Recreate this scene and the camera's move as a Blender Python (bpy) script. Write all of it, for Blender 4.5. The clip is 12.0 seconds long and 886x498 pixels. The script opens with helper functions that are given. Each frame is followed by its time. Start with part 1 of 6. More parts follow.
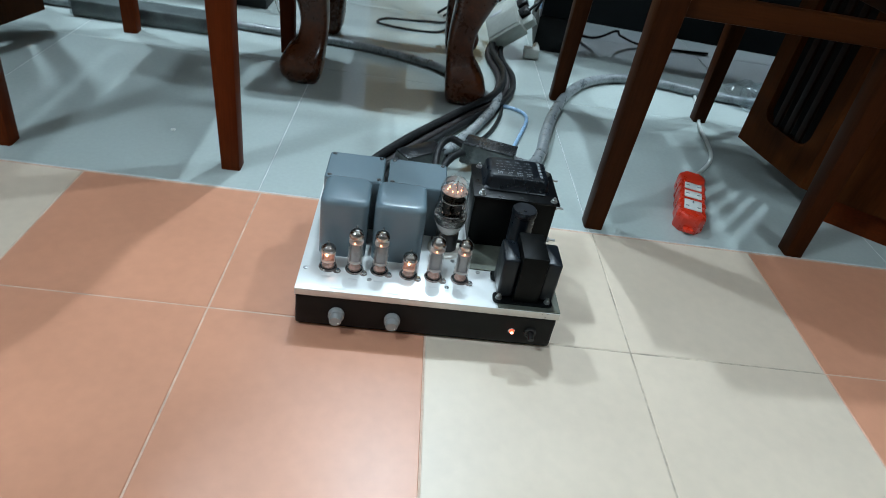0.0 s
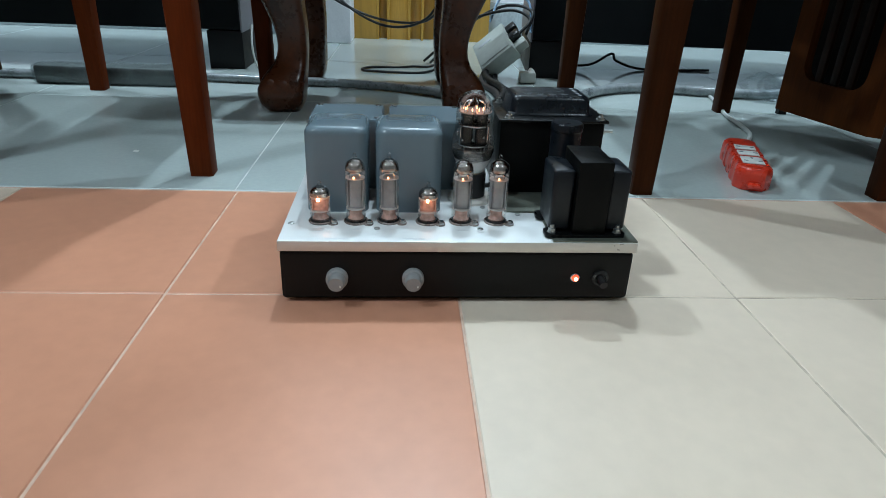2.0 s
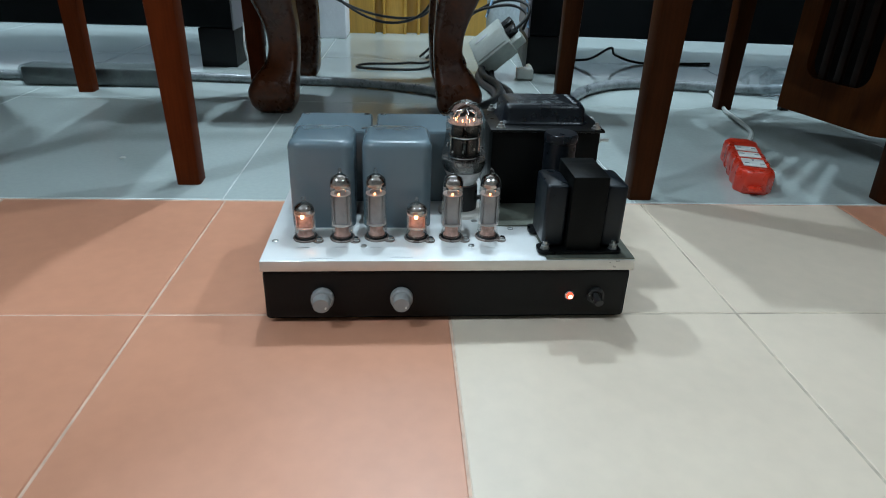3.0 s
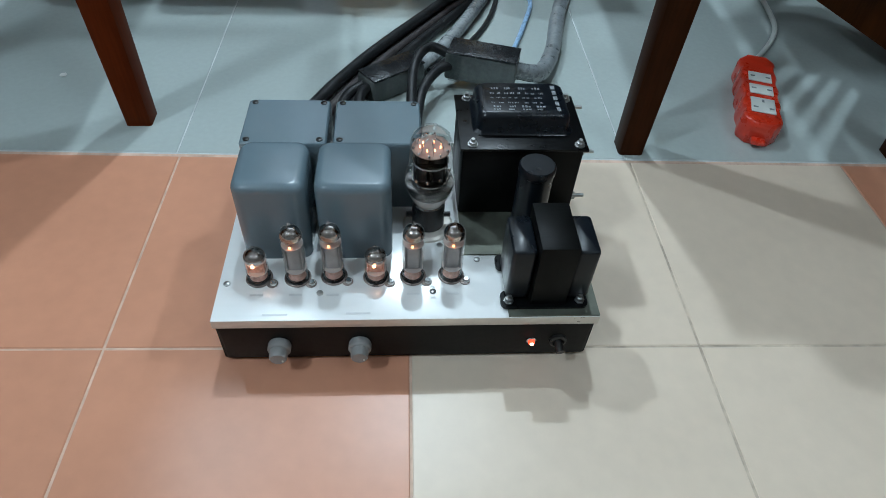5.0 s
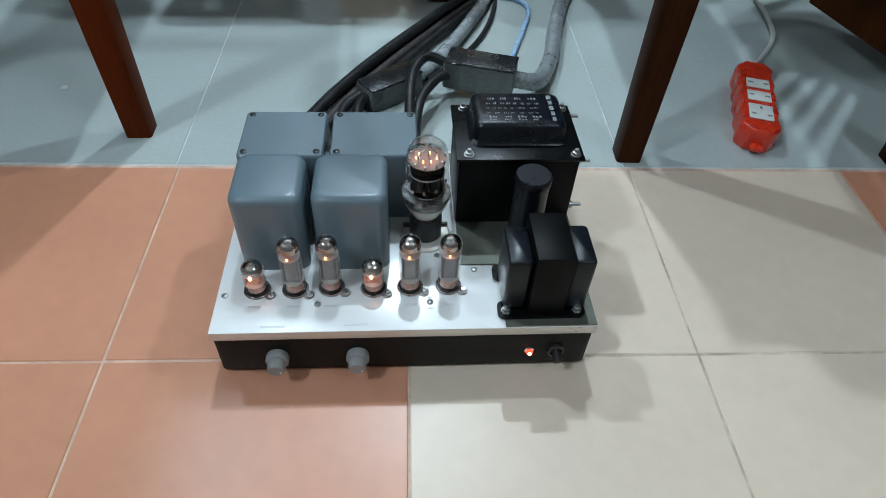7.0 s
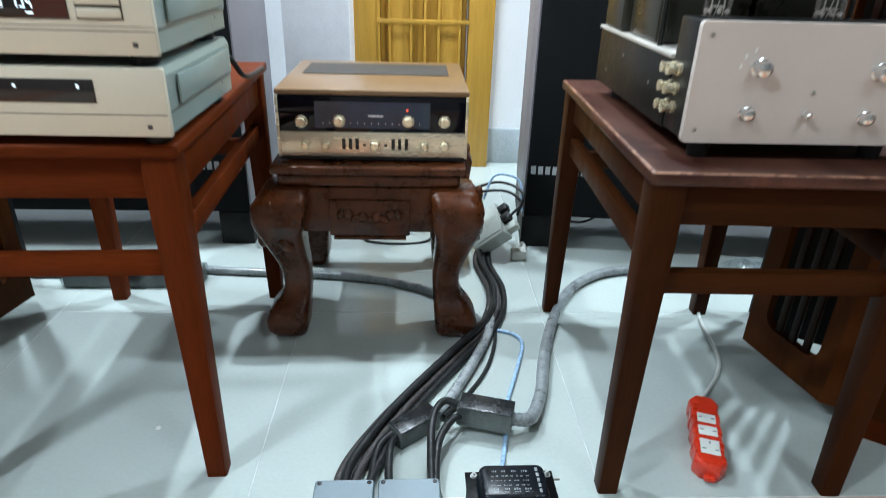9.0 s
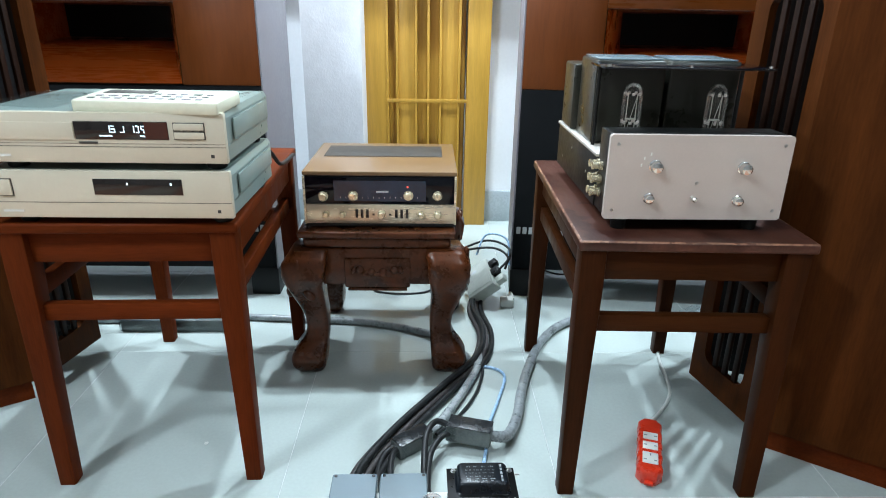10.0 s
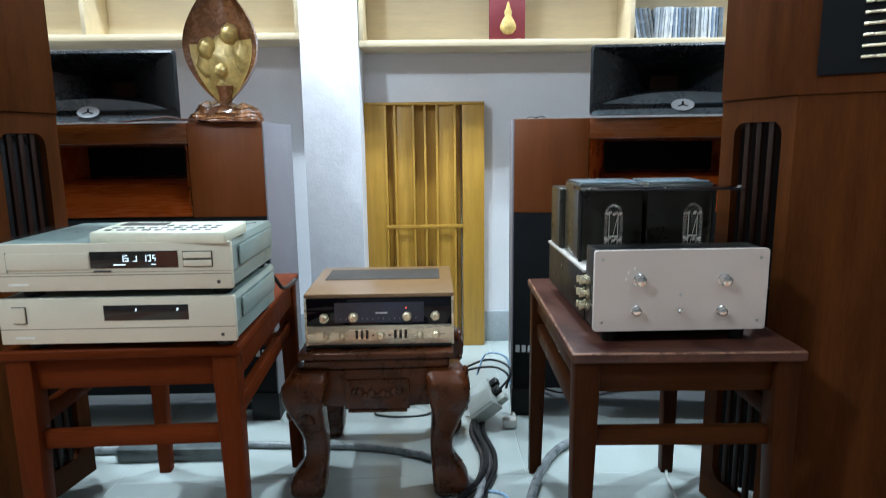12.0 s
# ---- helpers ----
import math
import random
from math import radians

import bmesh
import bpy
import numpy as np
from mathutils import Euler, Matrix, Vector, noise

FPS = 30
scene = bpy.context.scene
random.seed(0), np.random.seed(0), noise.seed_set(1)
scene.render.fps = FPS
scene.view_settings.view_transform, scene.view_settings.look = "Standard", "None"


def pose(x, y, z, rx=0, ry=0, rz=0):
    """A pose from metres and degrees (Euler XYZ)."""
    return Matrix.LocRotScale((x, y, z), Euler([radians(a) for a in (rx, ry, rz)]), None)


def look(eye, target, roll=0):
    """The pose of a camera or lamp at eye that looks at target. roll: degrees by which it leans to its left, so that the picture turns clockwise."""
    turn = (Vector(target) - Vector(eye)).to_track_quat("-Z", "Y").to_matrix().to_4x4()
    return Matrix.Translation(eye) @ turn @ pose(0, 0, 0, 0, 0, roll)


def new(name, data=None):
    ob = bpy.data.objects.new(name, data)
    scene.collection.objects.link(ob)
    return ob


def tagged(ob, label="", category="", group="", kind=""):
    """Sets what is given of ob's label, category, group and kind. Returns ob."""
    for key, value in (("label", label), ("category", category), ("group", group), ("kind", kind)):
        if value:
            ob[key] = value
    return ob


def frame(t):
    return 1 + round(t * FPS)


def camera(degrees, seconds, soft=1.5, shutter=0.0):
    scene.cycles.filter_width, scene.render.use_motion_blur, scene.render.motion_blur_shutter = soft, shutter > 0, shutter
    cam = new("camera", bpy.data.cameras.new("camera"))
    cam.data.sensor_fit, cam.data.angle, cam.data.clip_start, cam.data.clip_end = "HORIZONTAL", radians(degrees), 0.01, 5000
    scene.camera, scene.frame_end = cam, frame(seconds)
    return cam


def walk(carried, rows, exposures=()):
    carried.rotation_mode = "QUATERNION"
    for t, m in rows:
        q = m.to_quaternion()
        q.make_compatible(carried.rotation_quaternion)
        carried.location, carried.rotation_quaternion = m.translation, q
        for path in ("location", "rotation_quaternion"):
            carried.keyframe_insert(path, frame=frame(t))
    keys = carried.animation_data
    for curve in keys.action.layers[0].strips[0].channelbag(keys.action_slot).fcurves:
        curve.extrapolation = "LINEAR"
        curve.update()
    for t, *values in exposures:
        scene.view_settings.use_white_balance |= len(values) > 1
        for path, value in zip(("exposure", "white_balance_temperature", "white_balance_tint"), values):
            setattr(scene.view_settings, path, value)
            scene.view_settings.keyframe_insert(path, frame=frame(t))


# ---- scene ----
cam = camera(70.7, 12.0, soft=0.3, shutter=0.4)
PATH = [
    (0, (-0.06, -0.941, 0.613), (0.102, 0.667, -0.565), 10.2),
    (0.5, (-0.065, -0.948, 0.489), (0.108, 0.784, -0.497), 7.7),
    (1, (-0.064, -0.945, 0.399), (0.073, 0.811, -0.548), 6.0),
    (1.5, (-0.06, -0.908, 0.341), (0.064, 0.89, -0.526), 3.5),
    (2, (-0.058, -0.87, 0.323), (0.067, 0.933, -0.532), 2.4),
    (2.5, (-0.06, -0.867, 0.323), (0.064, 0.938, -0.53), 1.9),
    (2.7, (-0.056, -0.865, 0.327), (0.064, 0.942, -0.521), 1.8),
    (4.3, (-0.007, -0.645, 0.467), (0.127, 0.802, -0.907), 3.8),
    (4.5, (-0.011, -0.651, 0.501), (0.114, 0.746, -0.925), 3.8),
    (5, (-0.008, -0.66, 0.528), (0.119, 0.703, -0.93), 4.2),
    (5.5, (-0.005, -0.658, 0.525), (0.12, 0.699, -0.939), 4.1),
    (6, (-0.005, -0.659, 0.528), (0.118, 0.698, -0.937), 4.0),
    (6.5, (-0.005, -0.663, 0.53), (0.119, 0.694, -0.934), 3.7),
    (6.7, (-0.004, -0.664, 0.531), (0.118, 0.701, -0.926), 3.6),
    (8.3, (0.004, -0.595, 0.616), (0.085, 0.955, -0.645), 2.1),
    (8.5, (-0.016, -0.623, 0.694), (0.083, 1.014, -0.451), 2.4),
    (8.7, (-0.013, -0.672, 0.767), (0.069, 1.055, -0.239), 1.8),
    (9, (-0.03, -0.758, 0.837), (0.062, 1.041, -0.031), 1.7),
    (9.5, (-0.021, -0.911, 0.921), (0.062, 0.918, 0.115), 1.6),
    (10, (0.007, -1.038, 0.97), (0.056, 0.826, 0.247), 0.9),
    (10.5, (0.009, -1.079, 0.973), (0.073, 0.818, 0.341), 0.2),
    (11, (0.006, -1.065, 0.963), (0.046, 0.838, 0.352), -0.7),
    (11.5, (0.007, -1.082, 0.97), (0.014, 0.855, 0.469), -1.3),
    (12, (0.022, -1.088, 0.972), (0.062, 0.883, 0.629), -0.7),
]
walk(cam, [(t, look(eye, target, roll)) for t, eye, target, roll in PATH], [(0, -0.62, 5900, 2), (1, -0.66, 5880, 2), (2.7, -0.70, 5850, 2), (4.3, -0.94, 5890, 3), (6.7, -0.90, 5930, 4), (8.5, -0.26, 6200, 7), (9.5, 0.0, 6200, 6), (10.5, -0.03, 6000, 6), (11.5, -0.02, 5940, 6), (12, -0.40, 5970, 6)])

# ---- light ----
world = bpy.data.worlds.new("room_world")
world.use_nodes = True
world.node_tree.nodes["Background"].inputs[0].default_value = (0.5, 0.55, 0.6, 1)
world.node_tree.nodes["Background"].inputs[1].default_value = 0.01
scene.world = world


def ceiling_light(x, y, watts, size=0.26, colour=(0.93, 0.98, 1.0)):
    data = bpy.data.lights.new("ceiling_light", "AREA")
    data.shape, data.size, data.energy, data.color = "DISK", size, watts, colour
    ob = new("ceiling_light", data)
    ob.matrix_basis = pose(x, y, 2.84)


def bulb(x, y, watts, colour):
    """Bare round lamp that shines to all sides."""
    data = bpy.data.lights.new("bulb", "POINT")
    data.shadow_soft_size, data.energy, data.color = 0.12, watts, colour
    ob = new("bulb", data)
    ob.matrix_basis = pose(x, y, 2.62)


COOL = (0.86, 0.965, 1.05)
# the two end lamps (x -2.80, 2.85) are unseen, added to brighten the sides
ceiling_light(-2.80, 1.05, 60, 0.085, COOL)
ceiling_light(-1.30, 1.00, 68, 0.085, COOL)
ceiling_light(0.05, 1.18, 66, 0.085, COOL)
ceiling_light(1.47, 1.05, 62, 0.085, COOL)
ceiling_light(2.85, 1.05, 40, 0.085, COOL)
bulb(-1.55, -1.25, 168, COOL)
bulb(1.3, -1.35, 58, COOL)


# ---- materials ----
def mat(name, col, rough=0.5, metal=0.0, var=0.12, scale=7.0, fine=90.0, bump=0.05, stretch=(1, 1, 1), coat=0.0, spec=0.5, rvar=0.12, dist=0.004, col2=None, rand=0.0):
    """Principled surface with two scales of variation in colour, gloss and relief."""
    m = bpy.data.materials.new(name)
    m.use_nodes = True
    n, l = m.node_tree.nodes, m.node_tree.links
    b = n["Principled BSDF"]
    tc, mp = n.new("ShaderNodeTexCoord"), n.new("ShaderNodeMapping")
    mp.inputs["Scale"].default_value = stretch
    l.new(tc.outputs["Object"], mp.inputs["Vector"])
    big, small = n.new("ShaderNodeTexNoise"), n.new("ShaderNodeTexNoise")
    for t, s, d in ((big, scale, 4), (small, fine, 3)):
        t.inputs["Scale"].default_value, t.inputs["Detail"].default_value = s, d
        l.new(mp.outputs[0], t.inputs["Vector"])
    mixf = n.new("ShaderNodeMix")
    mixf.inputs[0].default_value = 0.35
    l.new(big.outputs["Fac"], mixf.inputs[2]), l.new(small.outputs["Fac"], mixf.inputs[3])
    fac = mixf.outputs[0]
    if rand:
        oi, ad = n.new("ShaderNodeObjectInfo"), n.new("ShaderNodeMath")
        ad.operation = "MULTIPLY_ADD"
        ad.inputs[1].default_value = rand
        l.new(oi.outputs["Random"], ad.inputs[0]), l.new(fac, ad.inputs[2])
        fac = ad.outputs[0]
    ramp = n.new("ShaderNodeValToRGB")
    dark = col2 or [c * (1 - 2 * var) for c in col]
    light = [min(1, c * (1 + var)) for c in col]
    ramp.color_ramp.elements[0].color, ramp.color_ramp.elements[1].color = (*dark, 1), (*light, 1)
    ramp.color_ramp.elements[0].position, ramp.color_ramp.elements[1].position = 0.3, 0.7
    l.new(fac, ramp.inputs[0]), l.new(ramp.outputs[0], b.inputs["Base Color"])
    mr = n.new("ShaderNodeMapRange")
    mr.inputs[1].default_value, mr.inputs[2].default_value = 0.3, 0.7
    mr.inputs[3].default_value, mr.inputs[4].default_value = max(0, rough - rvar), min(1, rough + rvar)
    l.new(mixf.outputs[0], mr.inputs[0]), l.new(mr.outputs[0], b.inputs["Roughness"])
    b.inputs["Metallic"].default_value, b.inputs["Coat Weight"].default_value = metal, coat
    b.inputs["Coat Roughness"].default_value, b.inputs["Specular IOR Level"].default_value = 0.12, spec
    if bump:
        bp = n.new("ShaderNodeBump")
        bp.inputs["Strength"].default_value, bp.inputs["Distance"].default_value = bump, dist
        l.new(mixf.outputs[0], bp.inputs["Height"]), l.new(bp.outputs[0], b.inputs["Normal"])
    return m


def glow(name, col, power):
    m = mat(name, col, 0.4)
    b = m.node_tree.nodes["Principled BSDF"]
    b.inputs["Emission Color"].default_value, b.inputs["Emission Strength"].default_value = (*col, 1), power
    return m


def clear_glass(name, tint=(0.93, 0.95, 0.95), rough=0.02, ior=1.45, bright=1.0, share=1.0):
    """Thin clear wall: transparent, with gloss that grows to grazing angles."""
    m = bpy.data.materials.new(name)
    m.use_nodes = True
    n, l = m.node_tree.nodes, m.node_tree.links
    n.remove(n["Principled BSDF"])
    tr, gl, fr, mx = n.new("ShaderNodeBsdfTransparent"), n.new("ShaderNodeBsdfGlossy"), n.new("ShaderNodeFresnel"), n.new("ShaderNodeMixShader")
    tr.inputs[0].default_value, gl.inputs[0].default_value, gl.inputs[1].default_value = (*tint, 1), (bright, bright, bright, 1), rough
    fr.inputs[0].default_value = ior
    less = n.new("ShaderNodeMath")
    less.operation = "MULTIPLY"
    less.inputs[1].default_value = share
    l.new(fr.outputs[0], less.inputs[0])
    l.new(less.outputs[0], mx.inputs[0]), l.new(tr.outputs[0], mx.inputs[1]), l.new(gl.outputs[0], mx.inputs[2])
    l.new(mx.outputs[0], n["Material Output"].inputs[0])
    return m


TILE_ORANGE = mat("terracotta_tile", (0.575, 0.275, 0.167), 0.33, var=0.06, scale=5, fine=50, bump=0.0, rvar=0.0, rand=0.1, dist=0.002)
TILE_BEIGE = mat("beige_tile", (0.655, 0.548, 0.428), 0.36, var=0.05, scale=5, fine=50, bump=0.0, rvar=0.0, rand=0.1, dist=0.002)
TILE_GREY = mat("pale_grey_tile", (0.408, 0.46, 0.44), 0.085, var=0.05, scale=2.5, fine=120, bump=0.0, rvar=0.0, rand=0.1, dist=0.002)
GROUT_PALE = mat("pale_grout", (0.66, 0.47, 0.36), 0.9, var=0.2, scale=20, bump=0.3)
GROUT_DARK = mat("dirty_grout", (0.58, 0.48, 0.37), 0.9, var=0.3, scale=14, bump=0.3)
GROUT_WHITE = mat("pale_grey_grout", (0.53, 0.56, 0.555), 0.85, var=0.15, scale=14, bump=0.2)
PLASTER = mat("rough_white_plaster", (0.85, 0.85, 0.89), 0.85, var=0.03, scale=20, fine=120, bump=0.28, dist=0.008)
PAINT = mat("white_wall_paint", (0.87, 0.88, 0.91), 0.8, var=0.03, scale=3, fine=80, bump=0.1)
SKIRT = mat("grey_skirting_tile", (0.42, 0.47, 0.50), 0.3, var=0.06, scale=4)
# unseen walls and ceiling: colours kept dark to hold down bounced fill
HIDDEN_PAINT = mat("darkened_beige_wall_paint", (0.27, 0.26, 0.245), 0.85, var=0.03, scale=3)
CEIL = mat("darkened_ceiling_paint", (0.45, 0.45, 0.45), 0.9, var=0.02)
RED_WOOD = mat("red_lacquered_wood", (0.09, 0.0172, 0.0034), 0.45, var=0.22, scale=5, fine=60, bump=0.08, stretch=(5, 5, 0.4), coat=0.0, spec=0.05, dist=0.002)
RED_WOOD_X = mat("red_lacquered_wood_rail", (0.106, 0.02, 0.0038), 0.45, var=0.22, scale=5, fine=60, bump=0.08, stretch=(0.4, 5, 5), coat=0.0, spec=0.05, dist=0.002)
BROWN_WOOD = mat("brown_lacquered_wood", (0.037, 0.0106, 0.0027), 0.42, var=0.24, scale=5, fine=60, bump=0.08, stretch=(5, 5, 0.4), coat=0.0, spec=0.06, dist=0.002)
BROWN_WOOD_X = mat("brown_lacquered_wood_rail", (0.043, 0.0128, 0.0031), 0.42, var=0.24, scale=5, fine=60, bump=0.08, stretch=(0.4, 5, 5), coat=0.0, spec=0.06, dist=0.002)
WORN_TOP = mat("worn_table_top", (0.07, 0.026, 0.017), 0.40, var=0.30, scale=6, fine=50, bump=0.15, stretch=(3, 0.7, 3), coat=0.12, dist=0.002, spec=0.3)
WORN_EDGE = mat("rubbed_wood_edge", (0.24, 0.115, 0.065), 0.5, var=0.3, scale=30, bump=0.2)
# cabinet veneer for the slats, with the shade put into its colour
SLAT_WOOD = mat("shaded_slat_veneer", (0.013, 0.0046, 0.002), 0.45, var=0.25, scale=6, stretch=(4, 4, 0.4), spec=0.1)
CARVED = mat("carved_dark_wood", (0.072, 0.019, 0.0044), 0.30, var=0.35, scale=18, fine=120, bump=0.35, coat=0.12, dist=0.004, spec=0.3)
VENEER = mat("cherry_veneer", (0.165, 0.043, 0.006), 0.40, var=0.12, scale=5, fine=40, bump=0.04, stretch=(4, 4, 0.35), coat=0.15, dist=0.001, spec=0.35)
VENEER_X = mat("cherry_veneer_rail", (0.175, 0.046, 0.0065), 0.30, var=0.12, scale=5, fine=40, bump=0.04, stretch=(0.35, 4, 4), coat=0.3, dist=0.001, spec=0.35)
CAB_WOOD = mat("dark_cabinet_veneer", (0.064, 0.019, 0.0041), 0.5, var=0.25, scale=6, fine=60, bump=0.05, stretch=(4, 4, 0.4), coat=0.0, spec=0.05, dist=0.001)
SIDE_GREY = mat("pale_cabinet_side", (0.21, 0.2, 0.225), 0.45, var=0.04, scale=3)
CLOTH = mat("black_speaker_cloth", (0.0045, 0.0055, 0.0065), 0.9, var=0.2, scale=20, fine=700, bump=0.3, spec=0.2)
BLACK_WOOD = mat("black_painted_board", (0.006, 0.0065, 0.007), 0.5, var=0.2, scale=12, spec=0.25)
# horn mouth veneer, brightened in colour for the light on the flare
HORN_WOOD = mat("glossy_lit_horn_veneer", (0.46, 0.092, 0.011), 0.28, var=0.12, scale=5, fine=40, stretch=(0.35, 4, 4), coat=0.7, bump=0.03, dist=0.001)
HORN_BLACK = mat("black_horn_plastic", (0.014, 0.017, 0.021), 0.30, var=0.15, scale=6)
# horn lip, its grey-blue standing for the light it catches from above
HORN_LIP = mat("lit_horn_lip", (0.085, 0.108, 0.122), 0.28, var=0.15, scale=6, coat=0.3)
BAMBOO = mat("yellow_bamboo_board", (0.5, 0.275, 0.038), 0.40, var=0.11, scale=7, fine=45, bump=0.06, stretch=(7, 7, 0.5), coat=0, dist=0.001)
PINE = mat("pale_pine_board", (0.66, 0.55, 0.36), 0.55, var=0.07, scale=5, fine=40, bump=0.04, stretch=(0.4, 5, 5))
CAN_GREY = mat("blue_grey_enamel", (0.128, 0.176, 0.203), 0.27, var=0.02, scale=6, fine=90, bump=0.0, rvar=0, coat=0.3, dist=0.001)
TR_BLACK = mat("black_transformer_paint", (0.0025, 0.003, 0.0034), 0.32, var=0.25, scale=14, fine=130, bump=0.06, dist=0.001, spec=0.2)
LAMIN = mat("black_steel_laminations", (0.0022, 0.0026, 0.0025), 0.42, var=0.25, scale=4, fine=60, bump=0.25, stretch=(1, 14, 1), dist=0.001, spec=0.12)
COIL = mat("black_bell_cover", (0.006, 0.0085, 0.012), 0.33, var=0.2, scale=9, spec=0.3)
ALU = mat("brushed_aluminium_plate", (0.84, 0.86, 0.85), 0.24, metal=0.12, var=0.012, scale=5, fine=70, bump=0.0, rvar=0.0, stretch=(0.6, 6, 1), dist=0.0006)
ALU_EDGE = mat("aluminium_edge", (0.66, 0.62, 0.56), 0.38, metal=0.4, var=0.05, scale=20)
# zinc darkened towards olive to stand for a reflection on the plate
SHIM = mat("dull_zinc_plate", (0.17, 0.18, 0.145), 0.5, metal=0.6, var=0.2, scale=20)
FRONT_BLACK = mat("black_anodised_panel", (0.007, 0.0068, 0.0062), 0.5, var=0.15, scale=6, fine=200, bump=0.03, dist=0.001, spec=0.2)
KNOB_GREY = mat("grey_knob_plastic", (0.27, 0.275, 0.27), 0.42, var=0.06, scale=40)
CHROME = mat("chrome", (0.80, 0.82, 0.82), 0.14, metal=1.0, var=0.03, scale=30, rvar=0.06)
SILVER = mat("silvery_getter", (0.62, 0.58, 0.56), 0.05, metal=1.0, var=0.25, scale=120, fine=500, bump=0.3, dist=0.002, rvar=0.05)
STEEL = mat("dull_screw_steel", (0.42, 0.43, 0.42), 0.33, metal=0.9, var=0.15, scale=60)
BRASS = mat("gilt_brass", (0.78, 0.70, 0.50), 0.28, metal=0.7, var=0.1, scale=40)
PLATE_GREY = mat("grey_valve_plate", (0.4, 0.395, 0.4), 0.45, metal=0.1, var=0.15, scale=60)
# rectifier mica, darker and reddened to stand for the filaments' glow
MICA_DARK = mat("red_lit_mica_disc", (0.42, 0.3, 0.26), 0.15, var=0.2, scale=80)
MICA = mat("mica_disc", (0.70, 0.62, 0.58), 0.4, var=0.1, scale=60)
# socket ring metal, its brown standing for a coppery reflection
SOCKET = mat("reflection_brown_socket", (0.3, 0.25, 0.225), 0.28, var=0.15, scale=40, metal=0.5)
BAKELITE = mat("black_bakelite", (0.012, 0.012, 0.012), 0.3, var=0.1, scale=30)
# peach colour stands for heater glow on stems and small plates
STEM = mat("glow_tinted_valve_part", (0.74, 0.46, 0.38), 0.25, var=0.2, scale=160, bump=0.4)
DARK_PLATE = mat("dark_valve_plate", (0.085, 0.085, 0.085), 0.25, metal=0.6, var=0.2, scale=60)
CLEAR_BULB = clear_glass("bright_valve_glass", (0.95, 0.96, 0.95), 0.12, 1.5, share=0.6)
GLASS = clear_glass("valve_glass", (0.97, 0.97, 0.96), 0.04, 1.45, share=0.45)
WRAP = clear_glass("clear_plastic_film", (0.93, 0.95, 0.96), 0.22, 1.5, share=0.5)
HEATER = glow("heater_glow", (1.0, 0.42, 0.18), 22.0)
HEATER_DIM = glow("dim_heater_glow", (1.0, 0.36, 0.15), 9.0)
LED_RED = glow("red_pilot_light", (1.0, 0.06, 0.02), 4.0)
LED_DIM = glow("dim_red_light", (1.0, 0.10, 0.05), 1.5)
GETTER_HAZE = mat("speckled_getter_film", (0.4, 0.39, 0.38), 0.08, metal=0.85, var=0.6, scale=150, fine=400, bump=0.9, dist=0.002)
# getter band in near-white, hardly metallic, in place of a silver reflection
GETTER_BAND = mat("painted_shine_getter_band", (0.95, 0.95, 0.94), 0.12, metal=0.1, var=0.1, scale=80, bump=0.2)
LED_CORE = glow("pilot_light_core", (1.0, 0.42, 0.26), 8.0)
VFD = glow("display_segments", (0.75, 0.9, 1.0), 1.2)
RUBBER = mat("black_rubber", (0.014, 0.015, 0.015), 0.6, var=0.2, scale=40, spec=0.2)
CABLE = mat("black_cable_sheath", (0.018, 0.019, 0.020), 0.42, var=0.25, scale=60, fine=400, bump=0.3, spec=0.35)
SLEEVE = mat("dark_braided_sleeve", (0.060, 0.052, 0.052), 0.55, var=0.35, scale=160, fine=500, bump=0.6, dist=0.002)
CONDUIT = mat("grey_wrapped_conduit", (0.25, 0.275, 0.285), 0.33, var=0.25, scale=36, fine=200, bump=0.25, coat=0.4, dist=0.003)
CLEAR_SLEEVE = mat("milky_plastic_sleeve", (0.36, 0.39, 0.4), 0.3, var=0.2, scale=50, fine=200, bump=0.2, coat=0.5, dist=0.003)
BLUE_CABLE = mat("pale_blue_cable", (0.34, 0.52, 0.74), 0.35, var=0.25, scale=120, bump=0.2)
WHITE_CABLE = mat("off_white_cable", (0.55, 0.58, 0.55), 0.45, var=0.06, scale=40)
WHITE_PLASTIC = mat("white_plastic", (0.68, 0.70, 0.66), 0.38, var=0.04, scale=12)
AGED_PLASTIC = mat("aged_grey_plastic", (0.44, 0.47, 0.43), 0.45, var=0.10, scale=20)
CREAM_PLASTIC = mat("cream_plastic", (0.66, 0.67, 0.53), 0.42, var=0.05, scale=12)
RED_PLASTIC = mat("red_plastic", (0.62, 0.035, 0.012), 0.30, var=0.08, scale=14, coat=0.3)
TAPE = mat("black_wrapped_block", (0.022, 0.024, 0.026), 0.24, var=0.3, scale=40, fine=200, bump=0.6, dist=0.003)
FERRITE = mat("dusty_grey_block", (0.11, 0.125, 0.12), 0.5, var=0.25, scale=30, fine=200, bump=0.3)
CHAMPAGNE = mat("champagne_aluminium", (0.56, 0.525, 0.415), 0.40, metal=0.1, var=0.03, scale=5, fine=200, bump=0.02, dist=0.0005)
PINK_ALU = mat("pale_rose_aluminium", (0.52, 0.465, 0.42), 0.45, metal=0.1, var=0.03, scale=5, fine=300, bump=0.02, dist=0.0005)
CD_SIDE = mat("grey_green_enamel", (0.21, 0.27, 0.25), 0.34, var=0.06, scale=8, coat=0.2)
DISPLAY = mat("dark_display_window", (0.012, 0.010, 0.010), 0.08, var=0.1, rvar=0.03)
DISPLAY_RED = mat("dark_red_window", (0.055, 0.016, 0.010), 0.1, var=0.1, rvar=0.03)
DARK_LINE = mat("dark_groove", (0.05, 0.045, 0.04), 0.7, var=0.1)
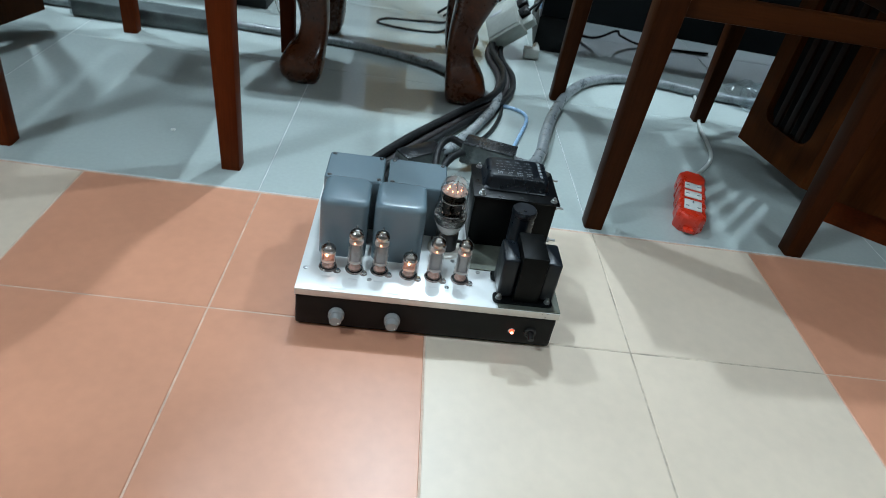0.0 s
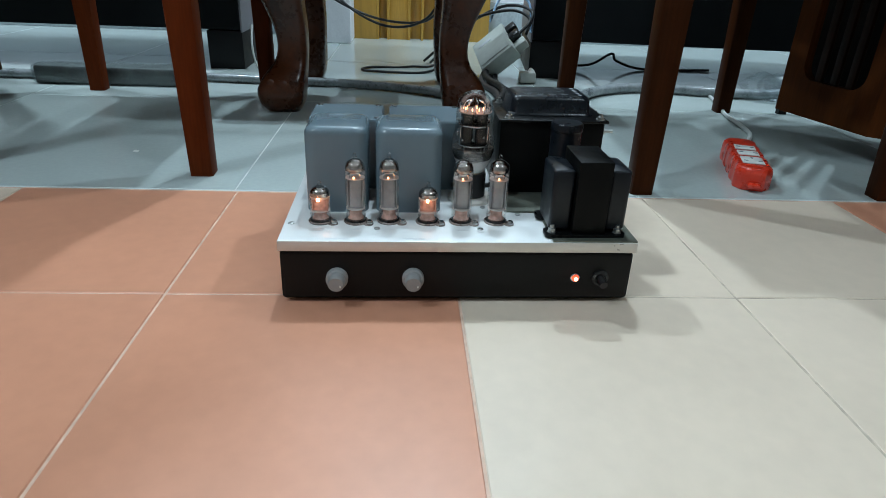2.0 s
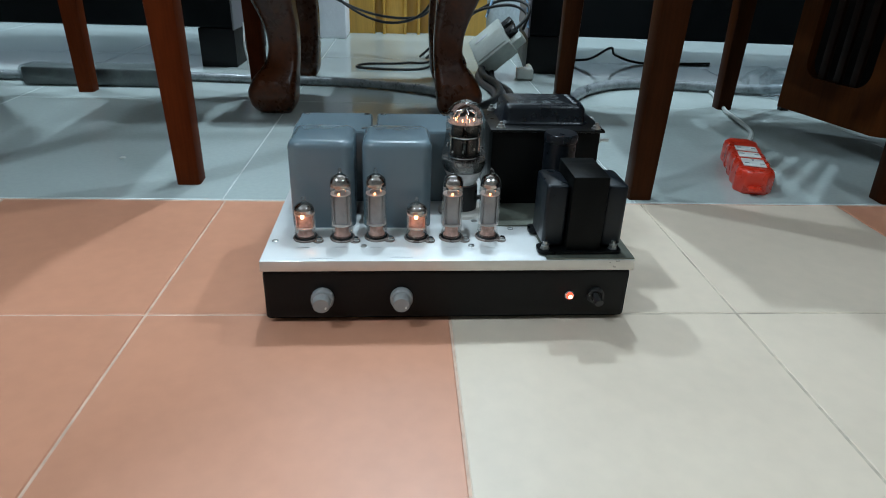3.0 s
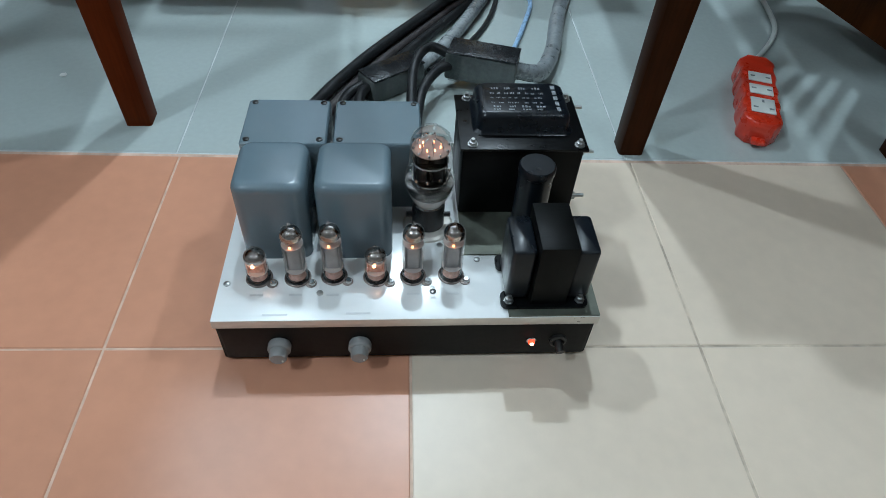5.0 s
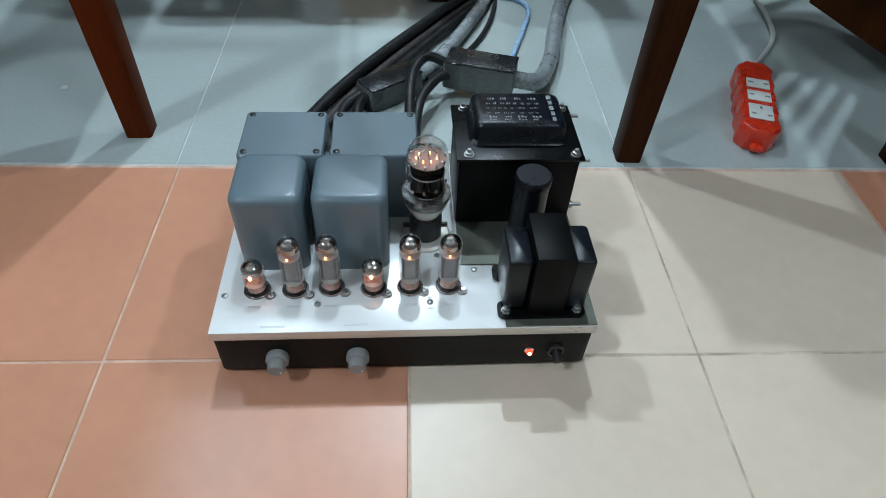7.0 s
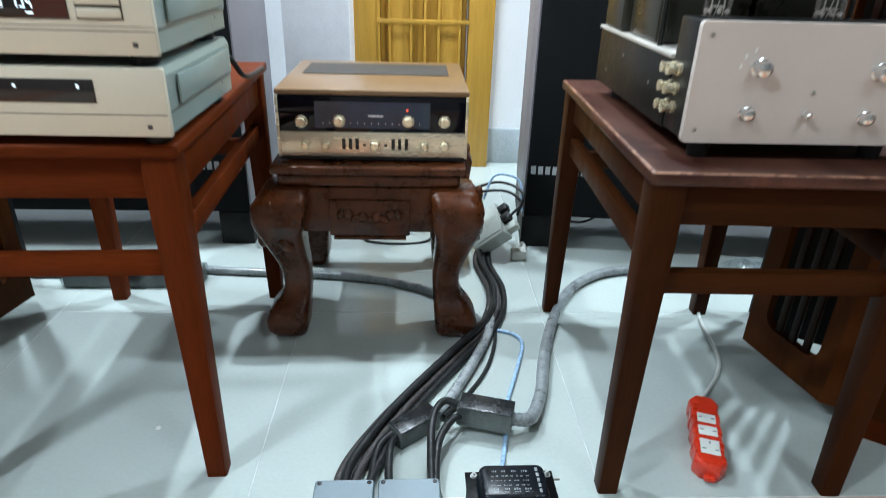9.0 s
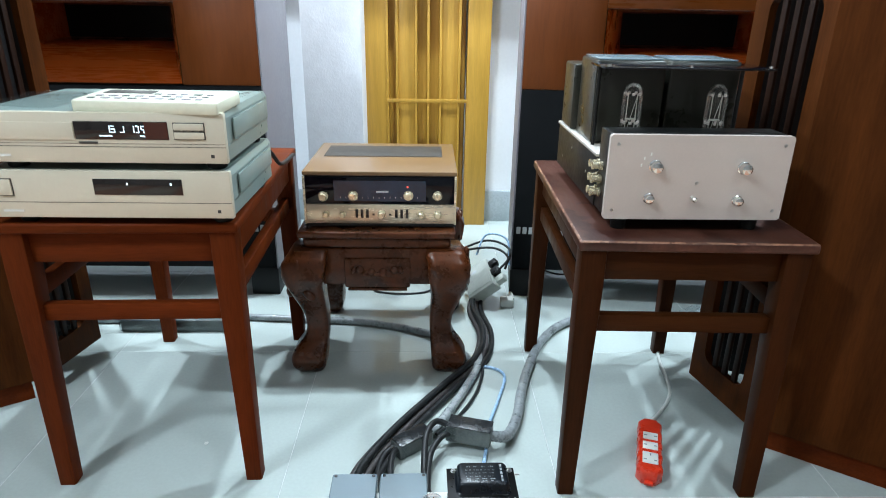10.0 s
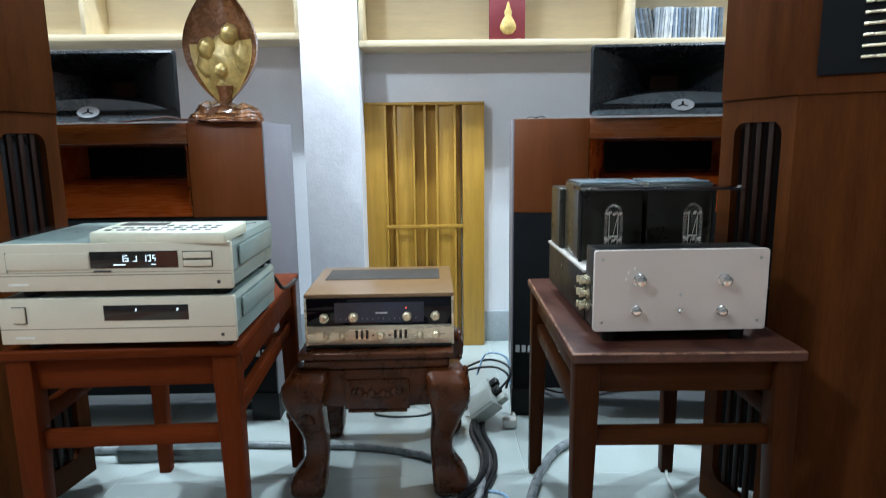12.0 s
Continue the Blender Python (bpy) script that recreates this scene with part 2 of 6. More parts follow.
TUNER_LID = mat("brown_enamel_lid", (0.175, 0.1, 0.044), 0.34, var=0.06, scale=8, coat=0.3, rvar=0.01, bump=0.0)
MESH_DARK = mat("dark_vent_mesh", (0.032, 0.025, 0.018), 0.6, var=0.3, scale=200, fine=600, bump=0.5)
BLACK_GLASS = mat("black_glass_panel", (0.003, 0.004, 0.007), 0.06, var=0.1, rvar=0.02, spec=0.3)
DIAL = mat("deep_blue_dial", (0.012, 0.030, 0.055), 0.10, var=0.2, scale=30, rvar=0.03)
GOLD_ALU = mat("gilt_aluminium_trim", (0.76, 0.67, 0.5), 0.28, metal=0.55, var=0.08, scale=6, stretch=(0.5, 6, 6))
BLACK_STEEL = mat("black_steel_case", (0.010, 0.011, 0.011), 0.38, var=0.15, scale=9, spec=0.3)
OLIVE = mat("olive_black_enamel", (0.022, 0.022, 0.016), 0.33, var=0.12, scale=8, coat=0.2, spec=0.3)
INK = mat("grey_print", (0.2, 0.22, 0.23), 0.6, var=0.1)
PALE_INK = mat("pale_print", (0.48, 0.50, 0.52), 0.5, var=0.1)
FAINT_INK = mat("faint_print", (0.66, 0.68, 0.68), 0.4, var=0.1)
MAROON = mat("maroon_board", (0.16, 0.016, 0.022), 0.5, var=0.1, scale=10)
GOLD = mat("gold_paint", (0.60, 0.43, 0.14), 0.38, metal=0.2, var=0.25, scale=24, bump=0.3)
STATUE_WOOD = mat("varnished_root_wood", (0.20, 0.082, 0.030), 0.25, var=0.4, scale=16, bump=0.3, coat=0.1)
PAPER = mat("brown_paper", (0.26, 0.13, 0.10), 0.6, var=0.15, scale=10, bump=0.3)
CASES = [mat(f"case_{w}", c, 0.25, var=0.15, scale=30) for w, c in (("white", (0.6, 0.62, 0.64)), ("grey", (0.28, 0.31, 0.34)), ("blue", (0.22, 0.28, 0.36)), ("pale", (0.55, 0.58, 0.58)), ("dark", (0.14, 0.15, 0.15)))]

CAN_GREY.node_tree.nodes["Principled BSDF"].inputs["Coat Roughness"].default_value = 0.04


def stained(m, stain, scale, low, high):
    """Lay dark-edged stains with a shape of their own over a material."""
    n, l = m.node_tree.nodes, m.node_tree.links
    b = n["Principled BSDF"]
    base = b.inputs["Base Color"].links[0].from_socket
    tc, nz, rp, mx = n.new("ShaderNodeTexCoord"), n.new("ShaderNodeTexNoise"), n.new("ShaderNodeValToRGB"), n.new("ShaderNodeMix")
    nz.inputs["Scale"].default_value, nz.inputs["Detail"].default_value = scale, 3
    rp.color_ramp.elements[0].position, rp.color_ramp.elements[1].position = low, high
    mx.data_type = "RGBA"
    mx.inputs[7].default_value = (*stain, 1)
    l.new(tc.outputs["Object"], nz.inputs["Vector"]), l.new(nz.outputs["Fac"], rp.inputs[0])
    l.new(rp.outputs[0], mx.inputs[0]), l.new(base, mx.inputs[6]), l.new(mx.outputs[2], b.inputs["Base Color"])


stained(WORN_TOP, (0.034, 0.010, 0.007), 13, 0.54, 0.60)
stained(WORN_EDGE, (0.09, 0.030, 0.014), 40, 0.50, 0.56)

# ---- building helpers ----
ROOT = {}


def thing(name, label, category, loc=(0, 0, 0), turn=0.0, group="", kind=""):
    ob = new(name)
    ob.empty_display_size = 0.05
    ob.matrix_basis = pose(*loc, 0, 0, turn)
    ROOT[ob] = ob.matrix_basis.copy()
    return tagged(ob, label, category, group, kind)


def finish(name, bm, material, smooth=True, angle=38):
    bmesh.ops.recalc_face_normals(bm, faces=bm.faces)
    me = bpy.data.meshes.new(name)
    bm.to_mesh(me)
    bm.free()
    for m in material if isinstance(material, (list, tuple)) else [material]:
        me.materials.append(m)
    if smooth:
        for p in me.polygons:
            p.use_smooth = True
        me.set_sharp_from_angle(angle=radians(angle))
    return me


def part(name, bm, material, parent=None, label="", local=False, smooth=True, angle=38):
    """One mesh object. Geometry is given in the room's metres unless local, in its thing's own."""
    root = ROOT.get(parent, Matrix())
    if not local and parent is not None:
        bmesh.ops.transform(bm, matrix=root.inverted(), verts=bm.verts)
    ob = new(name, finish(name, bm, material, smooth, angle))
    if parent is not None:
        ob.parent = parent
    ROOT[ob] = root
    return tagged(ob, label) if label else ob


def single(name, bm, material, label, category, group="", kind="", **kw):
    """A thing that is one mesh."""
    return tagged(part(name, bm, material, **kw), label, category, group, kind)


def box(bm, c, s, bevel=0.0, seg=2, m=None, slot=0):
    """A box by centre and size, its edges rounded, turned by m about its centre."""
    r = bmesh.ops.create_cube(bm, size=1.0, matrix=Matrix.Diagonal((*s, 1)))
    vs = r["verts"]
    if bevel:
        es = list({e for v in vs for e in v.link_edges})
        b = bmesh.ops.bevel(bm, geom=es, offset=bevel, segments=seg, affect="EDGES", profile=0.5)
        vs = list({v for f in b["faces"] for v in f.verts} | {v for v in vs if v.is_valid})
    t = Matrix.Translation(c) @ (m or Matrix())
    bmesh.ops.transform(bm, matrix=t, verts=vs)
    if slot:
        for f in {f for v in vs for f in v.link_faces}:
            f.material_index = slot
    return vs


def slab(bm, lo, hi, bevel=0.0, seg=2, slot=0):
    """A box by its two corners."""
    return box(bm, [(a + b) / 2 for a, b in zip(lo, hi)], [abs(b - a) for a, b in zip(lo, hi)], bevel, seg, None, slot)


def lathe(bm, profile, c=(0, 0, 0), n=24, m=None, slot=0):
    """A turned body: profile of (radius, height), turned about z, then by m, then moved to c."""
    rings, vs = [], []
    for r, z in profile:
        if r < 1e-6:
            ring = [bm.verts.new((0, 0, z))]
        else:
            ring = [bm.verts.new((r * math.cos(2 * math.pi * k / n), r * math.sin(2 * math.pi * k / n), z)) for k in range(n)]
        rings.append(ring)
        vs += ring
    for a, b in zip(rings, rings[1:]):
        for k in range(n):
            q = [a[k % len(a)], a[(k + 1) % len(a)], b[(k + 1) % len(b)], b[k % len(b)]]
            q = list(dict.fromkeys(q))
            if len(q) > 2:
                f = bm.faces.new(q)
                f.material_index = slot
    for ring in (rings[0], rings[-1]):
        if len(ring) > 2:
            bm.faces.new(ring).material_index = slot
    bmesh.ops.transform(bm, matrix=Matrix.Translation(c) @ (m or Matrix()), verts=vs)
    return vs


def spline(pts, steps=8):
    p = [Vector(q) for q in pts]
    p = [2 * p[0] - p[1]] + p + [2 * p[-1] - p[-2]]
    out = []
    for a, b, c, d in zip(p, p[1:], p[2:], p[3:]):
        for k in range(steps):
            t = k / steps
            out.append(0.5 * (2 * b + (c - a) * t + (2 * a - 5 * b + 4 * c - d) * t * t + (3 * b - a - 3 * c + d) * t ** 3))
    return out + [p[-2]]


def sweep(bm, pts, r, n=10, steps=8, ribs=0.0, seed=0):
    """A tube of radius r along a smooth line through pts."""
    line = spline(pts, steps)
    rings, up = [], Vector((0.1, 0.2, 1)).normalized()
    rnd = random.Random(seed)
    for k, q in enumerate(line):
        d = (line[min(k + 1, len(line) - 1)] - line[max(k - 1, 0)]).normalized()
        s = d.cross(up).normalized() if abs(d.dot(up)) < 0.98 else d.cross(Vector((1, 0, 0))).normalized()
        u = s.cross(d)
        rr = r * (1 + ribs * (rnd.random() - 0.5) * 2)
        rings.append([bm.verts.new(q + (s * math.cos(2 * math.pi * j / n) + u * math.sin(2 * math.pi * j / n)) * rr) for j in range(n)])
    for a, b in zip(rings, rings[1:]):
        for j in range(n):
            bm.faces.new((a[j], a[(j + 1) % n], b[(j + 1) % n], b[j]))
    bm.faces.new(rings[0]), bm.faces.new(rings[-1])


def loft(bm, sections, cap=True, slot=0):
    """Skin over closed sections with the same number of points."""
    rings = [[bm.verts.new(p) for p in s] for s in sections]
    n = len(rings[0])
    for a, b in zip(rings, rings[1:]):
        for j in range(n):
            bm.faces.new((a[j], a[(j + 1) % n], b[(j + 1) % n], b[j])).material_index = slot
    if cap:
        bm.faces.new(rings[0]), bm.faces.new(rings[-1])
    return rings


def outline(bm, pts, lo, hi, axis="y", slot=0):
    """A flat shape of 2D points, given depth from lo to hi along an axis."""
    put = {"y": lambda a, b, d: (a, d, b), "z": lambda a, b, d: (a, b, d), "x": lambda a, b, d: (d, a, b)}[axis]
    f = [bm.verts.new(put(a, b, lo)) for a, b in pts]
    g = [bm.verts.new(put(a, b, hi)) for a, b in pts]
    n = len(pts)
    fs = [bm.faces.new(f), bm.faces.new(g[::-1])] + [bm.faces.new((f[k], f[(k + 1) % n], g[(k + 1) % n], g[k])) for k in range(n)]
    for q in fs:
        q.material_index = slot


def rounded(w, h, r, n=5, cx=0.0, cy=0.0):
    """Points of a rectangle with round corners."""
    out = []
    for sx, sy, a0 in ((1, 1, 0), (-1, 1, 90), (-1, -1, 180), (1, -1, 270)):
        for k in range(n + 1):
            a = radians(a0 + 90 * k / n)
            out.append((cx + sx * (w / 2 - r) + r * math.cos(a), cy + sy * (h / 2 - r) + r * math.sin(a)))
    return out


B = bmesh.new
FRONT = Matrix.Rotation(radians(90), 4, "X")  # turns a body's z axis towards the camera's side (-y)

# ---- the room ----
WALL_Y = 1.86
bm = B()
outline(bm, [(-4.2, -4.0), (4.2, -4.0), (4.2, 2.1), (-4.2, 2.1)], -0.12, -0.0011, "z")
floor = tagged(part("floor", bm, GROUT_PALE), "tiled floor of terracotta, beige and pale grey tiles", "floor", kind="structure")
bm = B()
for x in (0.004, -1.196, 1.204):
    slab(bm, (x, -3.9, -0.0055), (x + 0.592, -0.003, -0.0009))
part("grout", bm, GROUT_DARK, floor, "dirty dark grout", smooth=False)
bm = B()
slab(bm, (-3.9, 0.0025, -0.0055), (3.9, WALL_Y - 0.01, -0.0009))
part("grout", bm, GROUT_WHITE, floor, "pale grey grout", smooth=False)
bm = B()
slab(bm, (-4.2, WALL_Y, -0.1), (4.2, WALL_Y + 0.15, 2.9))
tagged(part("wall_north", bm, PAINT, smooth=False), "white painted plaster wall behind the loudspeakers", "wall", kind="structure")
# unseen walls that close the room, dark so that shadows stay deep
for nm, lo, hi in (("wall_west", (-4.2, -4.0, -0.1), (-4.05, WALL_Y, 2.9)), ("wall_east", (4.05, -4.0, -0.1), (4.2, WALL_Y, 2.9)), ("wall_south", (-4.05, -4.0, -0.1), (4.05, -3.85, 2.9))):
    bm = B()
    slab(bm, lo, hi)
    tagged(part(nm, bm, HIDDEN_PAINT, smooth=False), "plain unseen wall, beige darkened to cut bounce light", "wall", kind="structure")
bm = B()
slab(bm, (-4.2, -4.0, 2.9), (4.2, WALL_Y + 0.15, 3.0))
tagged(part("ceiling", bm, CEIL, smooth=False), "plain unseen ceiling, darkened to cut bounce light", "ceiling", kind="structure")
bm = B()
slab(bm, (-0.508, 1.62, 0), (-0.267, WALL_Y - 0.002, 2.898), 0.006)
tagged(part("pillar", bm, PLASTER), "white pillar of rough textured plaster", "pillar", kind="structure")
bm = B()
for a, b in ((-3.9, -0.513), (-0.262, 3.9)):
    slab(bm, (a, WALL_Y - 0.014, 0), (b, WALL_Y - 0.001, 0.15), 0.002)
tagged(part("baseboard", bm, SKIRT), "grey tile skirting along the wall", "baseboard", kind="structure")


# ---- fretted wooden panel by the wall ----
def sound_panel():
    t = thing("diffuser_panel", "yellow bamboo sound diffuser panel leaning flat on the wall", "acoustic panel", (0.033, 1.79, 0))
    y0, y1 = 1.785, WALL_Y - 0.0155
    x0, x1, h = -0.262, 0.292, 1.142
    for a, b in ((x0, -0.158), (0.192, x1)):
        bm = B()
        slab(bm, (a, y0, 0.0), (b, y1, h - 0.012), 0.002)
        part("side_board", bm, BAMBOO, t)
    fins = (-0.155, -0.113, -0.030, 0.023, 0.076, 0.158)
    for x in fins:
        bm = B()
        slab(bm, (x - 0.005, y0 - 0.004, 0.0), (x + 0.005, y1 - 0.002, h - 0.012), 0.001)
        part("fin", bm, BAMBOO, t)
    for k, (a, b) in enumerate(zip(fins, fins[1:] + (0.190,))):
        bm = B()
        deep = (0.046, 0.010, 0.046, 0.046, 0.010, 0.046)[k]
        slab(bm, (a + 0.005, y0 + deep, 0.0), (b - 0.005, y1, h - 0.012), 0.001)
        part("slat", bm, BAMBOO, t)
    bm = B()
    slab(bm, (x0, y0 - 0.006, h - 0.012), (x1, y1, h), 0.001)
    part("top_rail", bm, BAMBOO, t)
    bm = B()
    slab(bm, (-0.160, y0 - 0.008, 0.572), (0.193, y0 - 0.003, 0.588), 0.001)
    part("cross_rail", bm, BAMBOO, t)
    t.matrix_basis = pose(0.015, 1.79, 0)


sound_panel()


# ---- wall shelf ----
def wall_shelf(x0, x1, z, dividers):
    t = thing("wall_shelf", "pale pine open wall shelf with a plywood back", "shelf", ((x0 + x1) / 2, WALL_Y - 0.01, z), group="wall shelves")
    y0, y1 = 1.645, WALL_Y - 0.002
    for nm, lo, hi in (("shelf_board", (x0, y0, z), (x1, y1, z + 0.026)), ("top_board", (x0, y0, z + 0.40), (x1, y1, z + 0.426)), ("back_panel", (x0, y1 - 0.012, z + 0.0265), (x1, y1, z + 0.3995))):
        bm = B()
        slab(bm, lo, hi, 0.002)
        part(nm, bm, PINE, t)
    for x in dividers:
        bm = B()
        slab(bm, (x - 0.009, y0 + 0.002, z + 0.0265), (x + 0.009, y1 - 0.0125, z + 0.3995), 0.001)
        part("divider", bm, PINE, t)


wall_shelf(-0.265, 2.6, 1.362, (-0.255, 0.888, 1.75))
wall_shelf(-2.4, -0.510, 1.395, (-1.4, -0.520))


def wall_plaque():
    t = thing("plaque", "maroon board with a gilt gourd, standing on the shelf", "plaque", (0.397, 1.70, 1.379))
    bm = B()
    slab(bm, (0.304, 1.695, 1.379), (0.458, 1.707, 1.62), 0.002)
    part("board", bm, MAROON, t)
    bm = B()
    lathe(bm, [(0, 0), (0.02, 0.003), (0.036, 0.022), (0.037, 0.035), (0.026, 0.058), (0.014, 0.075), (0.018, 0.09), (0.010, 0.108), (0.004, 0.13), (0, 0.135)], (0.385, 1.694, 1.405), 18, Matrix.Diagonal((0.95, 0.3, 1, 1)))
    part("gourd", bm, GOLD, t, "gilt gourd relief")
    t.matrix_basis = pose(0.38, 1.70, 1.389)


wall_plaque()
rnd = random.Random(5)
x = 0.913
for k in range(34):
    w = 0.0105
    bm = B()
    lean = 0.20 if k < 7 else (0.0 if k > 13 else -0.05)
    box(bm, (0, 0, 0.0625), (w * 0.86, 0.14, 0.125), 0.0008, 1)
    bmesh.ops.transform(bm, matrix=Matrix.Translation((x + lean * 0.03, 1.735 + rnd.uniform(-0.006, 0.006), 1.389 + (0.002 if lean else 0))) @ Matrix.Rotation(-lean, 4, "Y"), verts=bm.verts)
    single("disc_case", bm, CASES[(k * 7 + k // 3) % 5], "slim plastic disc case standing on the shelf", "disc case", group="disc cases on the shelf", smooth=False)
    x += w + (0.003 if k in (6, 13) else 0.0004)


# ---- large horn loudspeakers ----
def rect_ring(cx, cz, w, h, y, r, n=4):
    return [(a, y, b) for a, b in rounded(w, h, r, n, cx, cz)]


def loudspeaker(x0, s, front, side):
    """u runs outwards from the cabinet's inner edge at x0."""
    X = lambda u: x0 + s * u
    t = thing("floor_loudspeaker", f"large cherry-veneered horn loudspeaker with black grille, {side}", "loudspeaker", (X(0.55), front + 0.2, 0), group="large loudspeakers")
    W, back, zb, zt = 1.10, front + 0.42, 0.105, 1.038

    def blk(nm, u0, u1, y0, y1, z0, z1, m, bev=0.002, lab=""):
        bm = B()
        slab(bm, (min(X(u0), X(u1)), y0, z0), (max(X(u0), X(u1)), y1, z1), bev)
        return part(nm, bm, m, t, lab)
    blk("lower_box", 0.006, W, front + 0.018, back, zb, 0.728, BLACK_WOOD)
    blk("grille", 0.006, W, front, front + 0.017, zb + 0.002, 0.727, CLOTH, 0.004, "black cloth grille")
    blk("inner_panel", 0.006, 0.2490, front + 0.002, back, 0.7285, zt, VENEER)
    blk("outer_panel", 0.8510, W, front + 0.002, back, 0.7285, 0.9726, VENEER)
    blk("top_board", 0.2496, W, front, back, 0.973, zt, VENEER_X)
    blk("back_board", 0.2495, 0.8505, back - 0.02, back, 0.7285, 0.9726, BLACK_WOOD)
    blk("side_panel", 0.0, 0.0055, front + 0.004, back + 0.002, 0.10, zt, SIDE_GREY, 0.001, "pale painted side")
    for u in (0.0, W - 0.10):
        blk("plinth_block", u + 0.002, u + 0.10, front + 0.005, back - 0.01, 0.0, zb - 0.001, BLACK_WOOD)
    bm = B()
    secs = []
    for k in range(11):
        q = k / 10
        low, high = 0.732 + 0.120 * (1 - (1 - q) ** 2.2), 0.9705 - 0.012 * q
        secs.append(rect_ring(X(0.55), (low + high) / 2, 0.40 + 0.198 * (1 - q) ** 1.8, high - low, front + 0.003 + 0.33 * q, 0.003))
    loft(bm, secs, cap=False)
    part("horn_flare", bm, HORN_WOOD, t, "flared wooden horn mouth", angle=60)
    blk("throat", 0.33, 0.77, front + 0.334, front + 0.345, 0.816, 0.966, BLACK_WOOD, 0.0, "black throat of the horn")
    for k in range(9):
        a = X(0.022 + k * 0.021)
        bm = B()
        slab(bm, (a - 0.007, front - 0.002, 0.240), (a + 0.007, front - 0.0005, 0.264))
        part("lettering_bar", bm, PALE_INK, t, smooth=False)
    return t


def toe_in(t, corner, degrees):
    p = Matrix.Translation((*corner, 0))
    t.matrix_basis = p @ Matrix.Rotation(radians(degrees), 4, "Z") @ p.inverted() @ t.matrix_basis


toe_in(loudspeaker(0.299, 1, 1.0, "before the wall"), (0.299, 1.0), -6)
loudspeaker(-0.518, -1, 1.0, "beneath an ornament")


def top_horn(x0, s, front):
    X = lambda u: x0 + s * u
    t = thing("horn_speaker", "black horn loudspeaker lying on top of the large cabinet", "horn speaker", (X(0.30), front + 0.15, 1.042), group="top horns")
    cx, z0 = X(0.30), 1.044
    bm = B()
    outer, inner = [], []
    for k in range(9):
        q = k / 8
        outer.append(rect_ring(cx, z0 + 0.110, 0.60 - 0.36 * q, 0.22 - 0.09 * q, front + 0.002 + 0.34 * q, 0.012))
        g = (1 - q) ** 1.8
        inner.append(rect_ring(cx, z0 + 0.122, 0.10 + 0.485 * g, 0.05 + 0.130 * g, front - 0.004 + 0.28 * q, 0.008))
    loft(bm, outer, cap=False), loft(bm, inner, cap=False)
    bm.verts.ensure_lookup_table()
    n = len(outer[0])
    vo, vi = [bm.verts[k] for k in range(n)], [bm.verts[9 * n + k] for k in range(n)]
    for k in range(n):
        bm.faces.new((vo[k], vo[(k + 1) % n], vi[(k + 1) % n], vi[k]))
    bm.faces.new([bm.verts[8 * n + k] for k in range(n)])
    bm.faces.new([bm.verts[17 * n + k] for k in range(n)])
    part("horn_body", bm, HORN_BLACK, t, angle=50)
    bm = B()
    top = [(cx - 0.292 + 0.584 * k / 16, z0 + 0.012 + 0.062 * math.sin(math.pi * k / 16) ** 0.5) for k in range(17)]
    rings = [[(a, front - 0.012, z0 + 0.001) for a, b in top], [(a, front - 0.006 + (b - z0) * 0.45, b) for a, b in top], [(a, front + 0.03 + (b - z0) * 0.45, b - 0.004) for a, b in top]]
    vs = [[bm.verts.new(p) for p in r] for r in rings]
    for a, b in zip(vs, vs[1:]):
        for k in range(16):
            bm.faces.new((a[k], a[k + 1], b[k + 1], b[k]))
    part("lower_lip", bm, HORN_LIP, t, "curved glossy lower lip")
    bm = B()
    tilt = Matrix.Rotation(radians(90 - 24), 4, "X")
    lathe(bm, [(0, 0), (1, 0), (1, 0.0015), (0, 0.0015)], (cx - s * 0.01, front - 0.004, z0 + 0.030), 24, tilt @ Matrix.Diagonal((0.036, 0.020, 1, 1)))
    badge = part("badge", bm, PALE_INK, t, "pale oval badge")
    for k in range(3):
        bm = B()
        box(bm, (0, 0.0, 0), (0.003, 0.011, 0.001))
        bmesh.ops.transform(bm, matrix=Matrix.Translation((cx - s * 0.01, front - 0.0065, z0 + 0.031)) @ tilt @ Matrix.Diagonal((1.6, 1, 1, 1)) @ Matrix.Rotation(radians(120 * k), 4, "Z") @ Matrix.Translation((0, 0.006, 0)), verts=bm.verts)
        part("emblem_bar", bm, FRONT_BLACK, badge, smooth=False)
    return t


toe_in(top_horn(0.544, 1, 0.985), (0.299, 1.0), -6)
top_horn(-0.776, -1, 0.985)
bm = B()
pts = [(-1.16 + 0.035 * k, 0.003 + 0.017 * max(0, 1 - abs(k - 9.6) / 4.5) + 0.0015 * math.sin(k * 2.1)) for k in range(19)]
for a, b in zip(pts, pts[1:]):
    back = 1.07 if a[0] > -0.76 else 0.9840
    bm.faces.new([bm.verts.new(p) for p in ((a[0], 0.972, 1.0385 + a[1]), (b[0], 0.972, 1.0385 + b[1]), (b[0], back, 1.0395 + 0.4 * b[1]), (a[0], back, 1.0395 + 0.4 * a[1]))])
bmesh.ops.remove_doubles(bm, verts=bm.verts, dist=0.0005)
bmesh.ops.solidify(bm, geom=list(bm.faces), thickness=0.001)
single("paper_sheet", bm, PAPER, "creased brown paper lying under the black horn", "paper", smooth=False)


